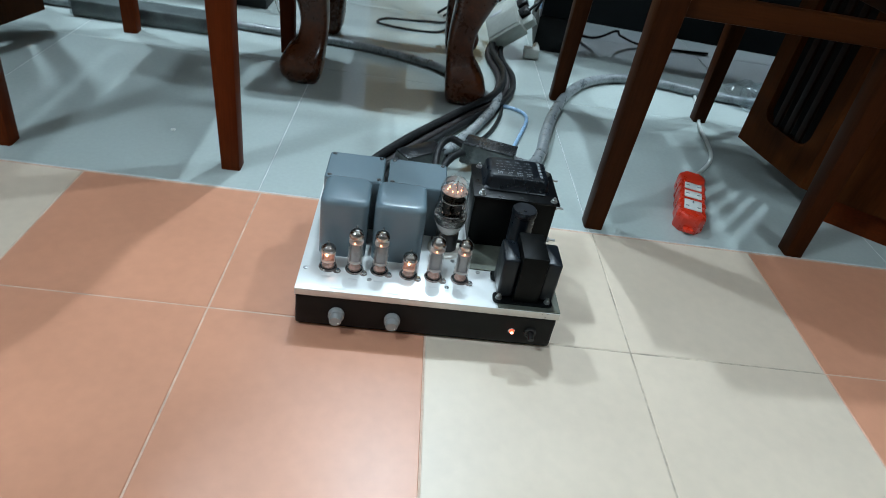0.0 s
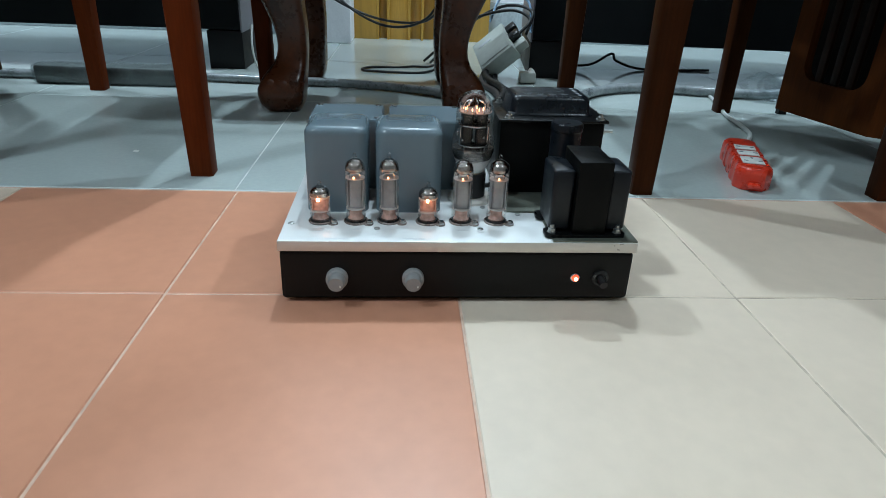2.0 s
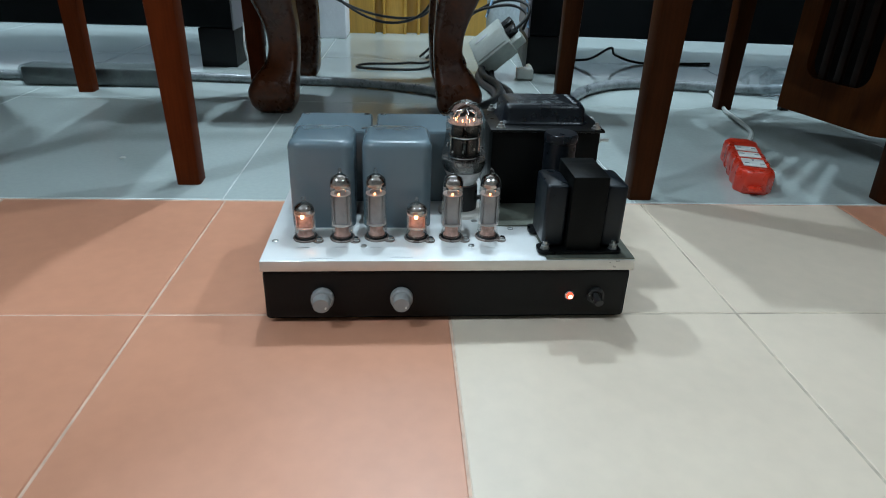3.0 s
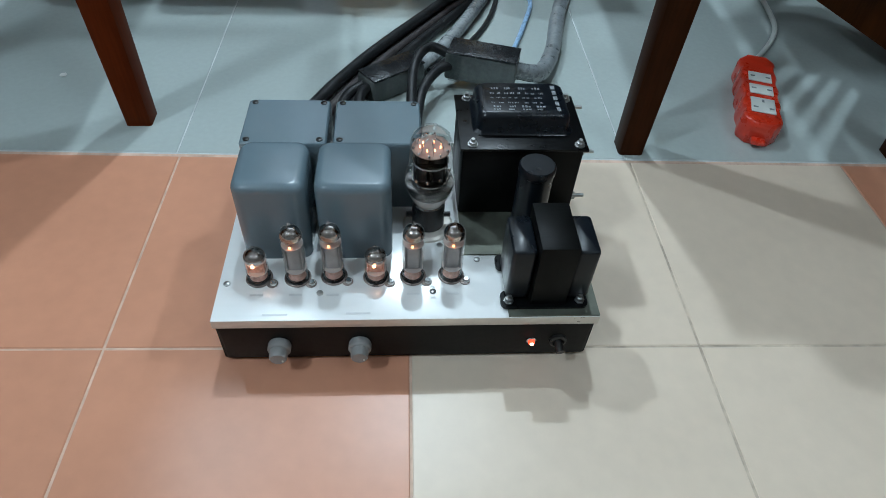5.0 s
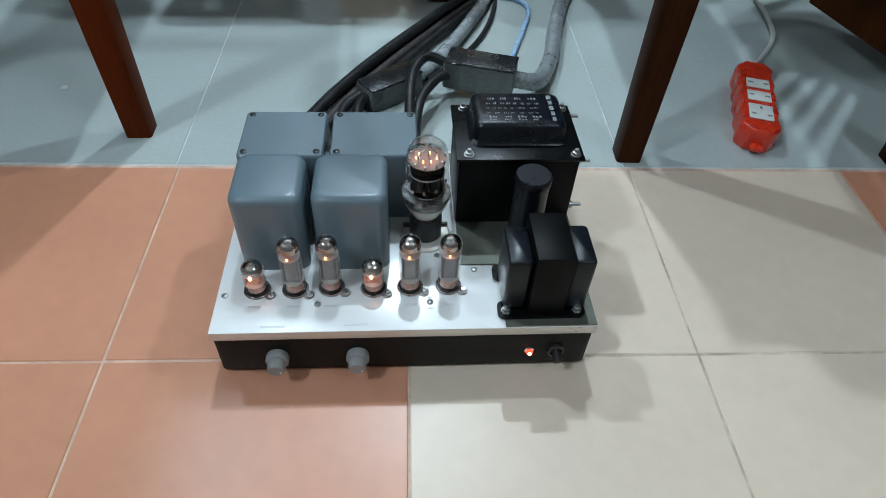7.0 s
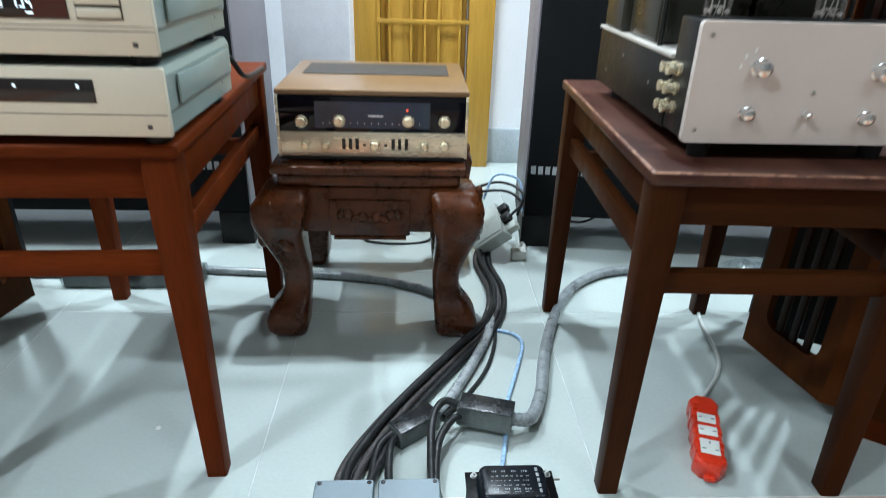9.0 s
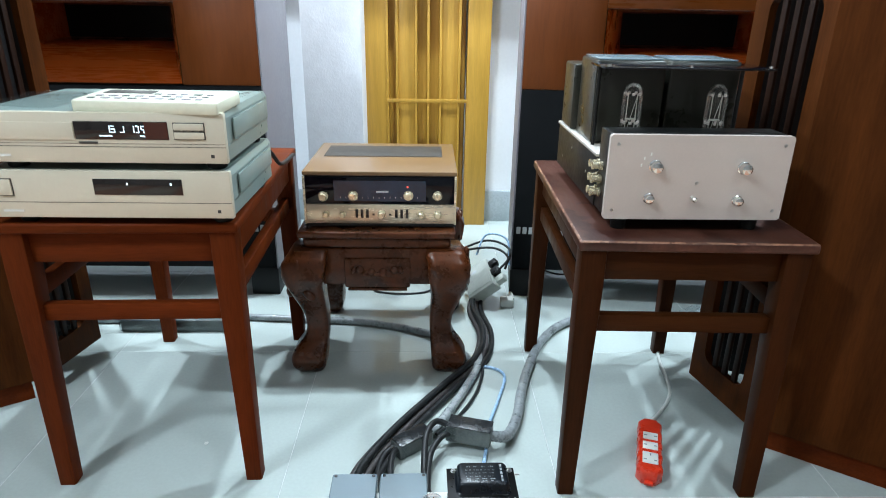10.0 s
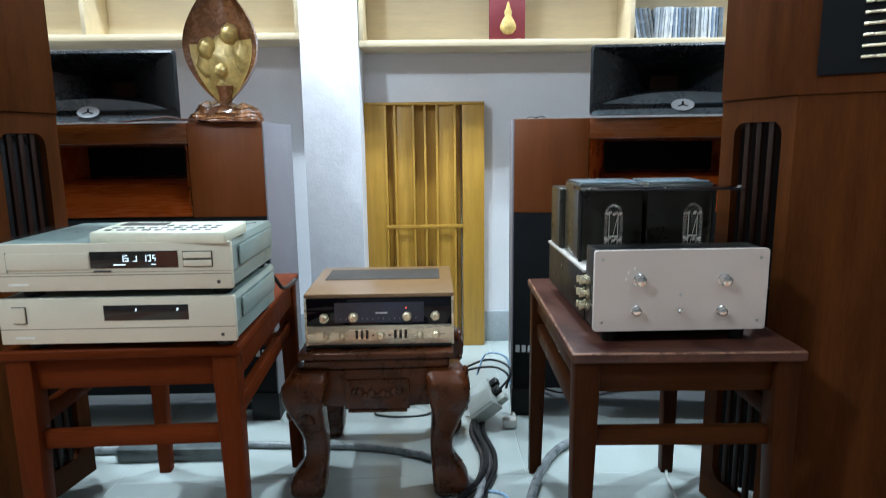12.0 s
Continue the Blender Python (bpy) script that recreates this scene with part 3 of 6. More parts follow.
# ---- carved ornament on the loudspeaker ----
def ornament():
    bm = B()
    c = Vector((-0.660, 1.09, 1.040))
    # root foot: overlapping stepped lumps, higher behind
    for dx, dy, r, h in ((-0.085, -0.01, 0.042, 0.034), (-0.012, -0.03, 0.062, 0.024), (0.062, -0.01, 0.050, 0.036), (0.022, 0.03, 0.078, 0.062), (-0.055, 0.035, 0.062, 0.070), (0.055, 0.045, 0.052, 0.056)):
        first = len(bm.verts)
        lathe(bm, [(r * 0.95, 0), (r, h * 0.22), (r * 0.9, h * 0.42), (r * 0.94, h * 0.5), (r * 0.74, h * 0.74), (r * 0.76, h * 0.8), (r * 0.3, h), (0, h)], c + Vector((dx, dy, 0)), 18)
        bm.verts.ensure_lookup_table()
        for v in bm.verts[first:]:
            g = math.atan2(v.co.y - c.y - dy, v.co.x - c.x - dx)
            q = 1 + 0.07 * math.sin(5 * g + 40 * dx) + 0.04 * math.sin(9 * g + 25 * dy)
            v.co.x, v.co.y = c.x + dx + (v.co.x - c.x - dx) * q, c.y + dy + (v.co.y - c.y - dy) * q
            v.co.z += 0.10 * h * math.sin(3 * g + 60 * dx) * (v.co.z - c.z) / h
    lathe(bm, [(0.03, 0.02), (0.02, 0.06), (0.022, 0.09), (0.03, 0.12)], c, 14)
    n, rows, H = 28, 9, 0.40

    def leaf(q):
        return 0.120 * math.sin(math.pi * min(1, q) ** 0.95) ** 0.86
    front, back = [], []
    for i in range(n + 1):
        q = 0.012 + 0.976 * i / n
        z, w = c.z + 0.055 + H * q, leaf(q)
        front.append([bm.verts.new((c.x + w * u, c.y - 0.030 + 0.045 * (1 - abs(u) ** 2.2), z)) for u in (-1, -0.85, -0.6, -0.3, 0, 0.3, 0.6, 0.85, 1)])
        back.append([bm.verts.new((c.x + w * u * 1.02, c.y - 0.012 + 0.055 * (1 - abs(u) ** 2), z)) for u in (-1, -0.85, -0.6, -0.3, 0, 0.3, 0.6, 0.85, 1)])
    for g in (front, back):
        for i, (a, b) in enumerate(zip(g, g[1:])):
            for k in range(8):
                face = bm.faces.new((a[k], a[k + 1], b[k + 1], b[k]))
                if g is front and i < 14 + (k > 4) and 1 <= k <= 6:
                    face.material_index = 1
    for i in range(n):
        for k in (0, 8):
            bm.faces.new((front[i][k], front[i + 1][k], back[i + 1][k], back[i][k]))
    # plain gilt swellings in the hollow
    for dx, dz, rx, rz, d in ((0.0, 0.19, 0.078, 0.090, 0.03), (-0.05, 0.24, 0.032, 0.040, 0.045), (0.025, 0.285, 0.031, 0.038, 0.045), (-0.004, 0.168, 0.026, 0.030, 0.055), (0.060, 0.215, 0.038, 0.060, 0.03), (-0.062, 0.185, 0.034, 0.050, 0.03), (0.0, 0.125, 0.034, 0.040, 0.025)):
        vs = bmesh.ops.create_uvsphere(bm, u_segments=28, v_segments=20, radius=1)["verts"]
        for v in vs:
            fold = 0.09 * math.sin(9 * v.co.z + 5 * v.co.x + 30 * dx) + 0.06 * math.sin(11 * v.co.x - 6 * v.co.z + 50 * dz)
            v.co *= 1 + fold * (0.35 if rx < 0.033 else 0.7)
        bmesh.ops.transform(bm, matrix=Matrix.Translation((c.x + dx, c.y + 0.012, c.z + dz)) @ Matrix.Diagonal((rx, d, rz, 1)), verts=vs)
        for f in {f for v in vs for f in v.link_faces}:
            f.material_index = 1
    single("leaf_statue", bm, [STATUE_WOOD, GOLD], "carved varnished wood leaf statue with gilt relief, on the loudspeaker", "statue", angle=60)


ornament()


# ---- tall corner cabinets with slatted wings ----
def slat_cabinet(a, b, s, zseam, label):
    """Wing panel from a (rear) to b (front); the closed body runs from b outwards. s: +1 stands on the right."""
    t = thing("corner_cabinet", label, "loudspeaker", (b[0] + s * 0.3, b[1] - 0.05, 0), group="corner cabinets")
    A, Bp = Vector((*a, 0)), Vector((*b, 0))
    d = (Bp - A).normalized()
    L = (Bp - A).length
    nrm = Vector((d.y, -d.x, 0)) * (1 if s > 0 else -1)
    M = Matrix(((d.x, nrm.x, 0, A.x), (d.y, nrm.y, 0, A.y), (0, 0, 1, 0), (0, 0, 0, 1)))  # local: along, outward, up
    z0, zw0, zw1, H = 0.055, 0.125, zseam - 0.05, 1.95

    def wing(nm, u0, u1, z_0, z_1, m, v0=-0.018, v1=0.0, bev=0.002):
        bm = B()
        slab(bm, (u0, v0, z_0), (u1, v1, z_1), bev)
        bmesh.ops.transform(bm, matrix=M, verts=bm.verts)
        part(nm, bm, m, t)
    # frame with a rounded window
    w0, w1 = 0.045, L - 0.035
    bm = B()
    hole = rounded(w1 - w0, zw1 - zw0, 0.03, 6, (w0 + w1) / 2, (zw0 + zw1) / 2)
    edge = [(L, zseam), (0, zseam), (0, z0), (L, z0)]
    per = len(hole) // 4
    for v in (0.0, -0.018):
        hv = [bm.verts.new((p[0], v, p[1])) for p in hole]
        ev = [bm.verts.new((p[0], v, p[1])) for p in edge]
        for q in range(4):
            for k in range(per - 1):
                bm.faces.new((ev[q], hv[q * per + k], hv[q * per + k + 1]))
            bm.faces.new((ev[q], hv[q * per + per - 1], hv[(q * per + per) % len(hole)], ev[(q + 1) % 4]))
    bm.verts.ensure_lookup_table()
    nh = len(hole)
    for k in range(nh):
        bm.faces.new((bm.verts[k], bm.verts[(k + 1) % nh], bm.verts[nh + 4 + (k + 1) % nh], bm.verts[nh + 4 + k]))
    for k in range(4):
        bm.faces.new((bm.verts[nh + k], bm.verts[nh + (k + 1) % 4], bm.verts[2 * nh + 4 + (k + 1) % 4], bm.verts[2 * nh + 4 + k]))
    bmesh.ops.transform(bm, matrix=M, verts=bm.verts)
    part("wing_frame", bm, CAB_WOOD, t, "wing frame with a rounded window", smooth=False)
    # slats coloured near black to stand for shade in the window
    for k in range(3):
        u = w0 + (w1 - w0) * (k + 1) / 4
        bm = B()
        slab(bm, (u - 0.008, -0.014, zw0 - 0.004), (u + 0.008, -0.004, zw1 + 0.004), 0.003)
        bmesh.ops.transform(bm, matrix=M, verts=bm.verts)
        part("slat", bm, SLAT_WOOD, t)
    # black board added on the left: stops light streaks, keeps the window dark
    if s < 0:
        wing("streak_blocking_board", w0 + 0.004, w1 - 0.004, zw0 + 0.004, zw1 - 0.004, BLACK_WOOD, -0.040, -0.030)
    wing("upper_wing", 0.0, L, zseam + 0.0006, H, CAB_WOOD, -0.02, 0.006)
    # closed body: a plain front that runs outwards and towards the room
    f = Vector((s * 0.82, -0.57, 0)).normalized()
    g = Vector((s * 0.57, 0.82, 0)).normalized()
    for nm, zz0, zz1, grow, m in (("body", z0, zseam, 0.0, CAB_WOOD), ("upper_body", zseam + 0.0006, H, 0.004, CAB_WOOD)):
        p = [Bp - f * grow - g * grow, Bp + f * 0.95 - g * grow, Bp + f * 0.95 + g * 0.5, Bp + f * 0.30 + g * 0.5, Bp + f * 0.10 + g * 0.05, Bp + g * 0.02]
        bm = B()
        outline(bm, [(q.x, q.y) for q in p], zz0, zz1, "z")
        part(nm, bm, m, t, smooth=False)
    p = [Bp - f * 0.155 + g * 0.228, Bp + f * 0.14 + g * 0.228, Bp + f * 0.14 + g * 0.246, Bp - f * 0.155 + g * 0.246]
    bm = B()
    outline(bm, [(q.x, q.y) for q in p], 0.055, 0.60, "z")
    part("inner_baffle", bm, BLACK_WOOD, t, smooth=False)
    bm = B()
    lo, hi = sorted((A.x + s * 0.13, A.x + s * 0.42))
    slab(bm, (lo, A.y + 0.195, 0.0), (lo + 0.02, A.y + 0.2095, 0.64))
    slab(bm, (hi - 0.02, A.y + 0.195, 0.0), (hi, A.y + 0.2095, 0.64))
    slab(bm, (lo, A.y + 0.195, 0.6405), (hi, A.y + 0.2095, zseam))
    part("rear_board", bm, BLACK_WOOD, t, "black rear board behind the slats", smooth=False)
    bm = B()
    p = [Bp + f * 0.03 + g * 0.012, Bp + f * 0.95 + g * 0.012, Bp + f * 0.95 + g * 0.45, Bp + f * 0.36 + g * 0.45, Bp + f * 0.16 + g * 0.06]
    outline(bm, [(q.x, q.y) for q in p], 0.0, z0 - 0.001, "z")
    part("plinth", bm, RED_WOOD_X, t, "reddish plinth", smooth=False)
    # dark panel with bright louvres in the upper body
    R = Matrix(((f.x, -g.x, 0, Bp.x), (f.y, -g.y, 0, Bp.y), (0, 0, 1, 0), (0, 0, 0, 1)))
    bm = B()
    slab(bm, (0.03, 0.0045, zseam + 0.035), (0.55, 0.010, H - 0.2), 0.001)
    bmesh.ops.transform(bm, matrix=R, verts=bm.verts)
    panel = part("grille_panel", bm, CLOTH, t, "black grille panel")
    for k in range(9):
        bm = B()
        slab(bm, (0.10, 0.0105, zseam + 0.062 + 0.02 * k), (0.24, 0.016, zseam + 0.067 + 0.02 * k), 0.001)
        bmesh.ops.transform(bm, matrix=R, verts=bm.verts)
        part("louvre", bm, BRASS, panel)


slat_cabinet((0.717, 0.405), (0.765, 0.185), 1, 1.053, "tall dark-veneered corner cabinet with slatted wing and grille")
slat_cabinet((-0.945, 0.590), (-0.985, 0.375), -1, 1.051, "tall dark corner cabinet with slatted wing, in shade")


# ---- side tables ----
def side_table(label, c, w, d, h, turn, mats, group):
    leg_m, rail_m, top_m = mats
    t = thing("side_table", label, "table", (c[0], c[1], 0), turn, group)
    bm = B()
    box(bm, (0, 0, h - 0.010), (w + 0.012, d + 0.012, 0.020), 0.005, 3)
    top = part("tabletop", bm, [top_m, WORN_EDGE if top_m is WORN_TOP else top_m], t, local=True)
    for p in top.data.polygons:
        if 0.3 < p.normal.z < 0.97:
            p.material_index = 1
    hw, hd = w / 2 - 0.0245, d / 2 - 0.0245
    for sx in (-1, 1):
        for sy in (-1, 1):
            bm = B()
            secs = []
            for z, q in ((0, 0.034), (0.30, 0.041), (h - 0.10, 0.047), (h - 0.0205, 0.047)):
                off = (0.047 - q) / 2
                secs.append([(x, y, z) for x, y in rounded(q, q, 0.004, 2, sx * (hw + off), sy * (hd + off))])
            loft(bm, secs)
            part("leg", bm, leg_m, t, local=True)
    for sy in (-1, 1):
        bm = B()
        slab(bm, (-hw + 0.0236, sy * hd - 0.009, h - 0.083), (hw - 0.0236, sy * hd + 0.016, h - 0.021), 0.002)
        part("apron", bm, rail_m, t, local=True)
        bm = B()
        slab(bm, (-hw + 0.021, sy * hd - 0.010, 0.388), (hw - 0.021, sy * hd + 0.011, 0.424), 0.003)
        part("stretcher", bm, rail_m, t, local=True)
    for sx in (-1, 1):
        bm = B()
        slab(bm, (sx * hw - 0.009, -hd + 0.0236, h - 0.083), (sx * hw + 0.016, hd - 0.0236, h - 0.021), 0.002)
        part("apron", bm, leg_m, t, local=True)
        bm = B()
        slab(bm, (sx * hw - 0.010, -hd + 0.021, 0.424), (sx * hw + 0.011, hd - 0.021, 0.462), 0.003)
        part("stretcher", bm, leg_m, t, local=True)


side_table("brown lacquered wooden side table with a worn top", (0.507, 0.322), 0.424, 0.630, 0.581, -1.5, (BROWN_WOOD, BROWN_WOOD_X, WORN_TOP), "side tables")
side_table("reddish lacquered wooden side table under stacked players", (-0.577, 0.377), 0.430, 0.650, 0.594, 2.0, (RED_WOOD, RED_WOOD_X, RED_WOOD_X), "side tables")


# ---- carved stool ----
def carved_stool():
    t = thing("carved_stool", "low carved dark wood stool with scrolled cabriole legs", "stool", (-0.128, 0.72, 0))
    x0, x1, y0, y1 = -0.338, 0.086, 0.502, 0.925
    bm = B()
    slab(bm, (x0 + 0.004, y0 + 0.004, 0.378), (x1 - 0.004, y1 - 0.004, 0.396), 0.005, 3)
    part("top", bm, CARVED, t)
    bm = B()
    slab(bm, (x0 + 0.016, y0 + 0.014, 0.350), (x1 - 0.016, y1 - 0.014, 0.3775), 0.007, 3)
    part("moulding", bm, CARVED, t)
    for nm, lo, hi in (("apron", (x0 + 0.045, y0 + 0.014, 0.250), (x1 - 0.045, y0 + 0.040, 0.349)), ("apron", (x0 + 0.045, y1 - 0.040, 0.250), (x1 - 0.045, y1 - 0.014, 0.349)),
                       ("apron", (x0 + 0.014, y0 + 0.07, 0.250), (x0 + 0.04, y1 - 0.07, 0.349)), ("apron", (x1 - 0.04, y0 + 0.07, 0.250), (x1 - 0.014, y1 - 0.07, 0.349))):
        bm = B()
        slab(bm, lo, hi, 0.004)
        part(nm, bm, CARVED, t)
    bm = B()
    cx = (x0 + x1) / 2
    slab(bm, (cx - 0.088, y0 + 0.006, 0.244), (cx + 0.088, y0 + 0.0135, 0.325), 0.004)
    carving = part("carved_panel", bm, CARVED, t)
    for k in range(9):
        bm = B()
        u = (k - 4) / 4
        vs = bmesh.ops.create_icosphere(bm, subdivisions=2, radius=1)["verts"]
        bmesh.ops.transform(bm, matrix=Matrix.Translation((cx + u * 0.062, y0 + 0.005, 0.281 + 0.014 * u * u + 0.006 * (k % 2))) @ Matrix.Rotation(u * 1.1, 4, "Y") @ Matrix.Diagonal((0.012, 0.005, 0.008 + 0.004 * (k % 2), 1)), verts=vs)
        part("relief", bm, CARVED, carving)
    bm = B()
    slab(bm, (cx - 0.080, y0 + 0.004, 0.236), (cx + 0.080, y0 + 0.030, 0.2435), 0.002)
    part("ledge", bm, CARVED, t)
    rk = random.Random(21)
    prof = ((0.349, 0.0, 0.046), (0.325, 0.010, 0.056), (0.29, 0.017, 0.057), (0.255, 0.016, 0.050), (0.21, 0.007, 0.040), (0.165, -0.003, 0.033), (0.125, -0.006, 0.0305), (0.095, -0.001, 0.034), (0.072, 0.010, 0.043), (0.045, 0.018, 0.049), (0.02, 0.018, 0.046), (0.006, 0.016, 0.038), (0.0, 0.015, 0.031))
    for sx, lx in ((-1, x0 + 0.034), (1, x1 - 0.034)):
        for sy, ly in ((-1, y0 + 0.040), (1, y1 - 0.040)):
            bm = B()
            secs = []
            line = spline([(z, o, h) for z, o, h in prof], 3)
            for z, o, h in line:
                knee = max(0, min(1, (z - 0.22) / 0.08))
                ring = []
                for j, (a, b) in enumerate(rounded(2 * h, 2 * h, h * 0.42, 4)):
                    p = Vector((lx + sx * o + a, ly + sy * o + b, z))
                    k = 1 + knee * 0.16 * noise.noise(p * 46) + 0.012 * noise.noise(p * 90)
                    ring.append((lx + sx * o + a * k, ly + sy * o + b * k, max(0, z)))
                secs.append(ring)
            loft(bm, secs)
            leg = part("leg", bm, CARVED, t, angle=60)
            bm = B()
            for k, (dx, dz, r) in enumerate(((0, 0.05, 0.017), (-0.024, 0.058, 0.010), (0.024, 0.058, 0.010))):
                vs = bmesh.ops.create_icosphere(bm, subdivisions=2, radius=r)["verts"]
                bmesh.ops.transform(bm, matrix=Matrix.Translation((lx + sx * 0.013 + dx, ly + sy * (0.013 + 0.046), dz)) @ Matrix.Diagonal((1, 0.35, 1, 1)), verts=vs)
            part("scroll", bm, CARVED, leg)
            for k in range(9):
                bm = B()
                u, w = rk.uniform(-1, 1), rk.uniform(0.225, 0.335)
                side = k % 2
                vs = bmesh.ops.create_icosphere(bm, subdivisions=2, radius=rk.uniform(0.010, 0.017))["verts"]
                at = Vector((u * 0.036, sy * 0.052, 0)) if side else Vector((sx * 0.052, u * 0.036, 0))
                bmesh.ops.transform(bm, matrix=Matrix.Translation((lx + sx * 0.009 + at.x, ly + sy * 0.009 + at.y, w)) @ Matrix.Rotation(rk.uniform(0, 3), 4, "Y" if side else "X") @ Matrix.Diagonal((1.3, 0.55, 0.7, 1) if side else (0.55, 1.3, 0.7, 1)), verts=vs)
                part("carved_curl", bm, CARVED, leg)

    t.matrix_basis = pose(-0.130, 0.72, 0) @ Matrix.Diagonal((1, 1, 1.05, 1))


carved_stool()


# ---- valve amplifier on the floor ----
PZ = 0.069  # top of the chassis plate


def screw(bm, c, r=0.003, h=0.002, m=None):
    lathe(bm, [(r, 0), (r, h * 0.6), (r * 0.7, h), (0, h)], c, 12, m)


def small_valve(amp, x, y, tall):
    """Miniature glass valve with its socket, plates, getter and heater."""
    H = 0.0640 if tall else 0.0350
    r = 0.0105
    v = Vector((x, y, PZ))
    bm = B()
    lathe(bm, [(0.0108, 0.0), (0.0122, 0.0), (0.0127, 0.0010), (0.0122, 0.0020), (0.0114, 0.0022), (0.0108, 0.0014), (0.0108, 0.0)], v, 26)
    lathe(bm, [(0.0052, 0.0), (0.0052, 0.0012), (0, 0.0012)], v + Vector((0.0130, -0.0075, 0.0)), 14)
    sock = part("socket_ring", bm, SOCKET, amp, "socket ring coloured brownish for a copper reflection", angle=60)
    bm = B()
    screw(bm, v + Vector((0.0140, -0.0080, 0.0013)), 0.0034, 0.0032)
    part("socket_screw", bm, CHROME, sock)
    bm = B()
    lathe(bm, [(0.0106, 0.0004), (0.0108, 0.0030), (0.0098, 0.0034), (0, 0.0034)], v, 24)
    part("seat", bm, BAKELITE, sock, "dark valve seat")
    bm = B()
    z0 = 0.0038
    lathe(bm, [(r * 0.96, z0), (r, z0 + 0.003), (r, z0 + H - 0.012), (r * 0.97, z0 + H - 0.008), (r * 0.84, z0 + H - 0.0040), (r * 0.50, z0 + H - 0.0010), (0.0024, z0 + H), (0.0022, z0 + H + 0.002), (0.0015, z0 + H + 0.005), (0, z0 + H + 0.006)], v, 26)
    valve = part("valve_glass", bm, GLASS, amp, "clear glass envelope", angle=70)
    bm = B()
    k = 0.94
    d = 0.0120 if tall else 0.0068
    lathe(bm, [(r * k, z0 + H - d), (r * k, z0 + H - 0.0105), (r * k * 0.96, z0 + H - 0.0078), (r * 0.78, z0 + H - 0.0043), (r * 0.44, z0 + H - 0.0018), (0, z0 + H - 0.0010)], v, 26)
    part("getter", bm, SILVER, valve, "silvery getter dome", angle=70)
    foot = 0.0115 if tall else 0.0085
    top = z0 + H - (0.0205 if tall else 0.0125)
    bm = B()
    lathe(bm, [(r * 0.80, z0 + 0.0006), (r * 0.66, z0 + 0.0025), (r * 0.62, z0 + foot * 0.55), (r * 0.62, z0 + foot - 0.001), (0, z0 + foot - 0.001)], v, 20)
    part("glass_stem", bm, STEM, valve, "glass stem coloured peach for the heater's glow", angle=60)
    bm = B()
    for z in (z0 + foot, top):
        lathe(bm, [(0, z), (r * 0.93, z), (r * 0.93, z + 0.0007), (0, z + 0.0007)], v, 20)
    part("mica", bm, MICA, valve)
    bm = B()
    secs = [[(x + a, y + b, PZ + z) for a, b in rounded(0.0145, 0.0095, 0.0036, 4)] for z in (z0 + foot + 0.001, top - 0.0005)]
    loft(bm, secs)
    for s in (-1, 1):
        slab(bm, (x + s * 0.0074 - 0.0006, y - 0.0050, PZ + z0 + foot + 0.001), (x + s * 0.0074 + 0.0006, y + 0.0050, PZ + top - 0.0005))
    part("anode", bm, PLATE_GREY if tall else STEM, valve, "grey metal plate" if tall else "plate coloured peach for the heater's glow")
    bm = B()
    for dx in (-0.0055, 0.0055):
        sweep(bm, [(x + dx, y - 0.002, PZ + top), (x + dx * 0.8, y - 0.001, PZ + top + 0.006)], 0.0005, 6, 2)
    lathe(bm, [(0.0060, top + 0.0055), (0.0060, top + 0.0065), (0.0054, top + 0.0065)], v, 16)
    part("support_wire", bm, CHROME, valve)
    bm = B()
    w = 1.15 if tall else 1.7
    at = v + Vector((-0.001, -0.0079 if tall else -0.0086, 0.0 if tall else -0.0030))
    lathe(bm, [(0, top + 0.001), (0.0009 * w, top + 0.0014), (0.0009 * w, top + 0.0026 * w), (0, top + 0.0032 * w)], at, 10)
    # second glow added at the back, for the orange reflection in the can
    if not tall:
        lathe(bm, [(0, top + 0.001), (0.0014, top + 0.0016), (0.0014, top + 0.0046), (0, top + 0.0052)], v + Vector((0, 0.0079, 0)), 10)
    part("heater", bm, HEATER_DIM if tall else HEATER, valve, "glowing orange heater")


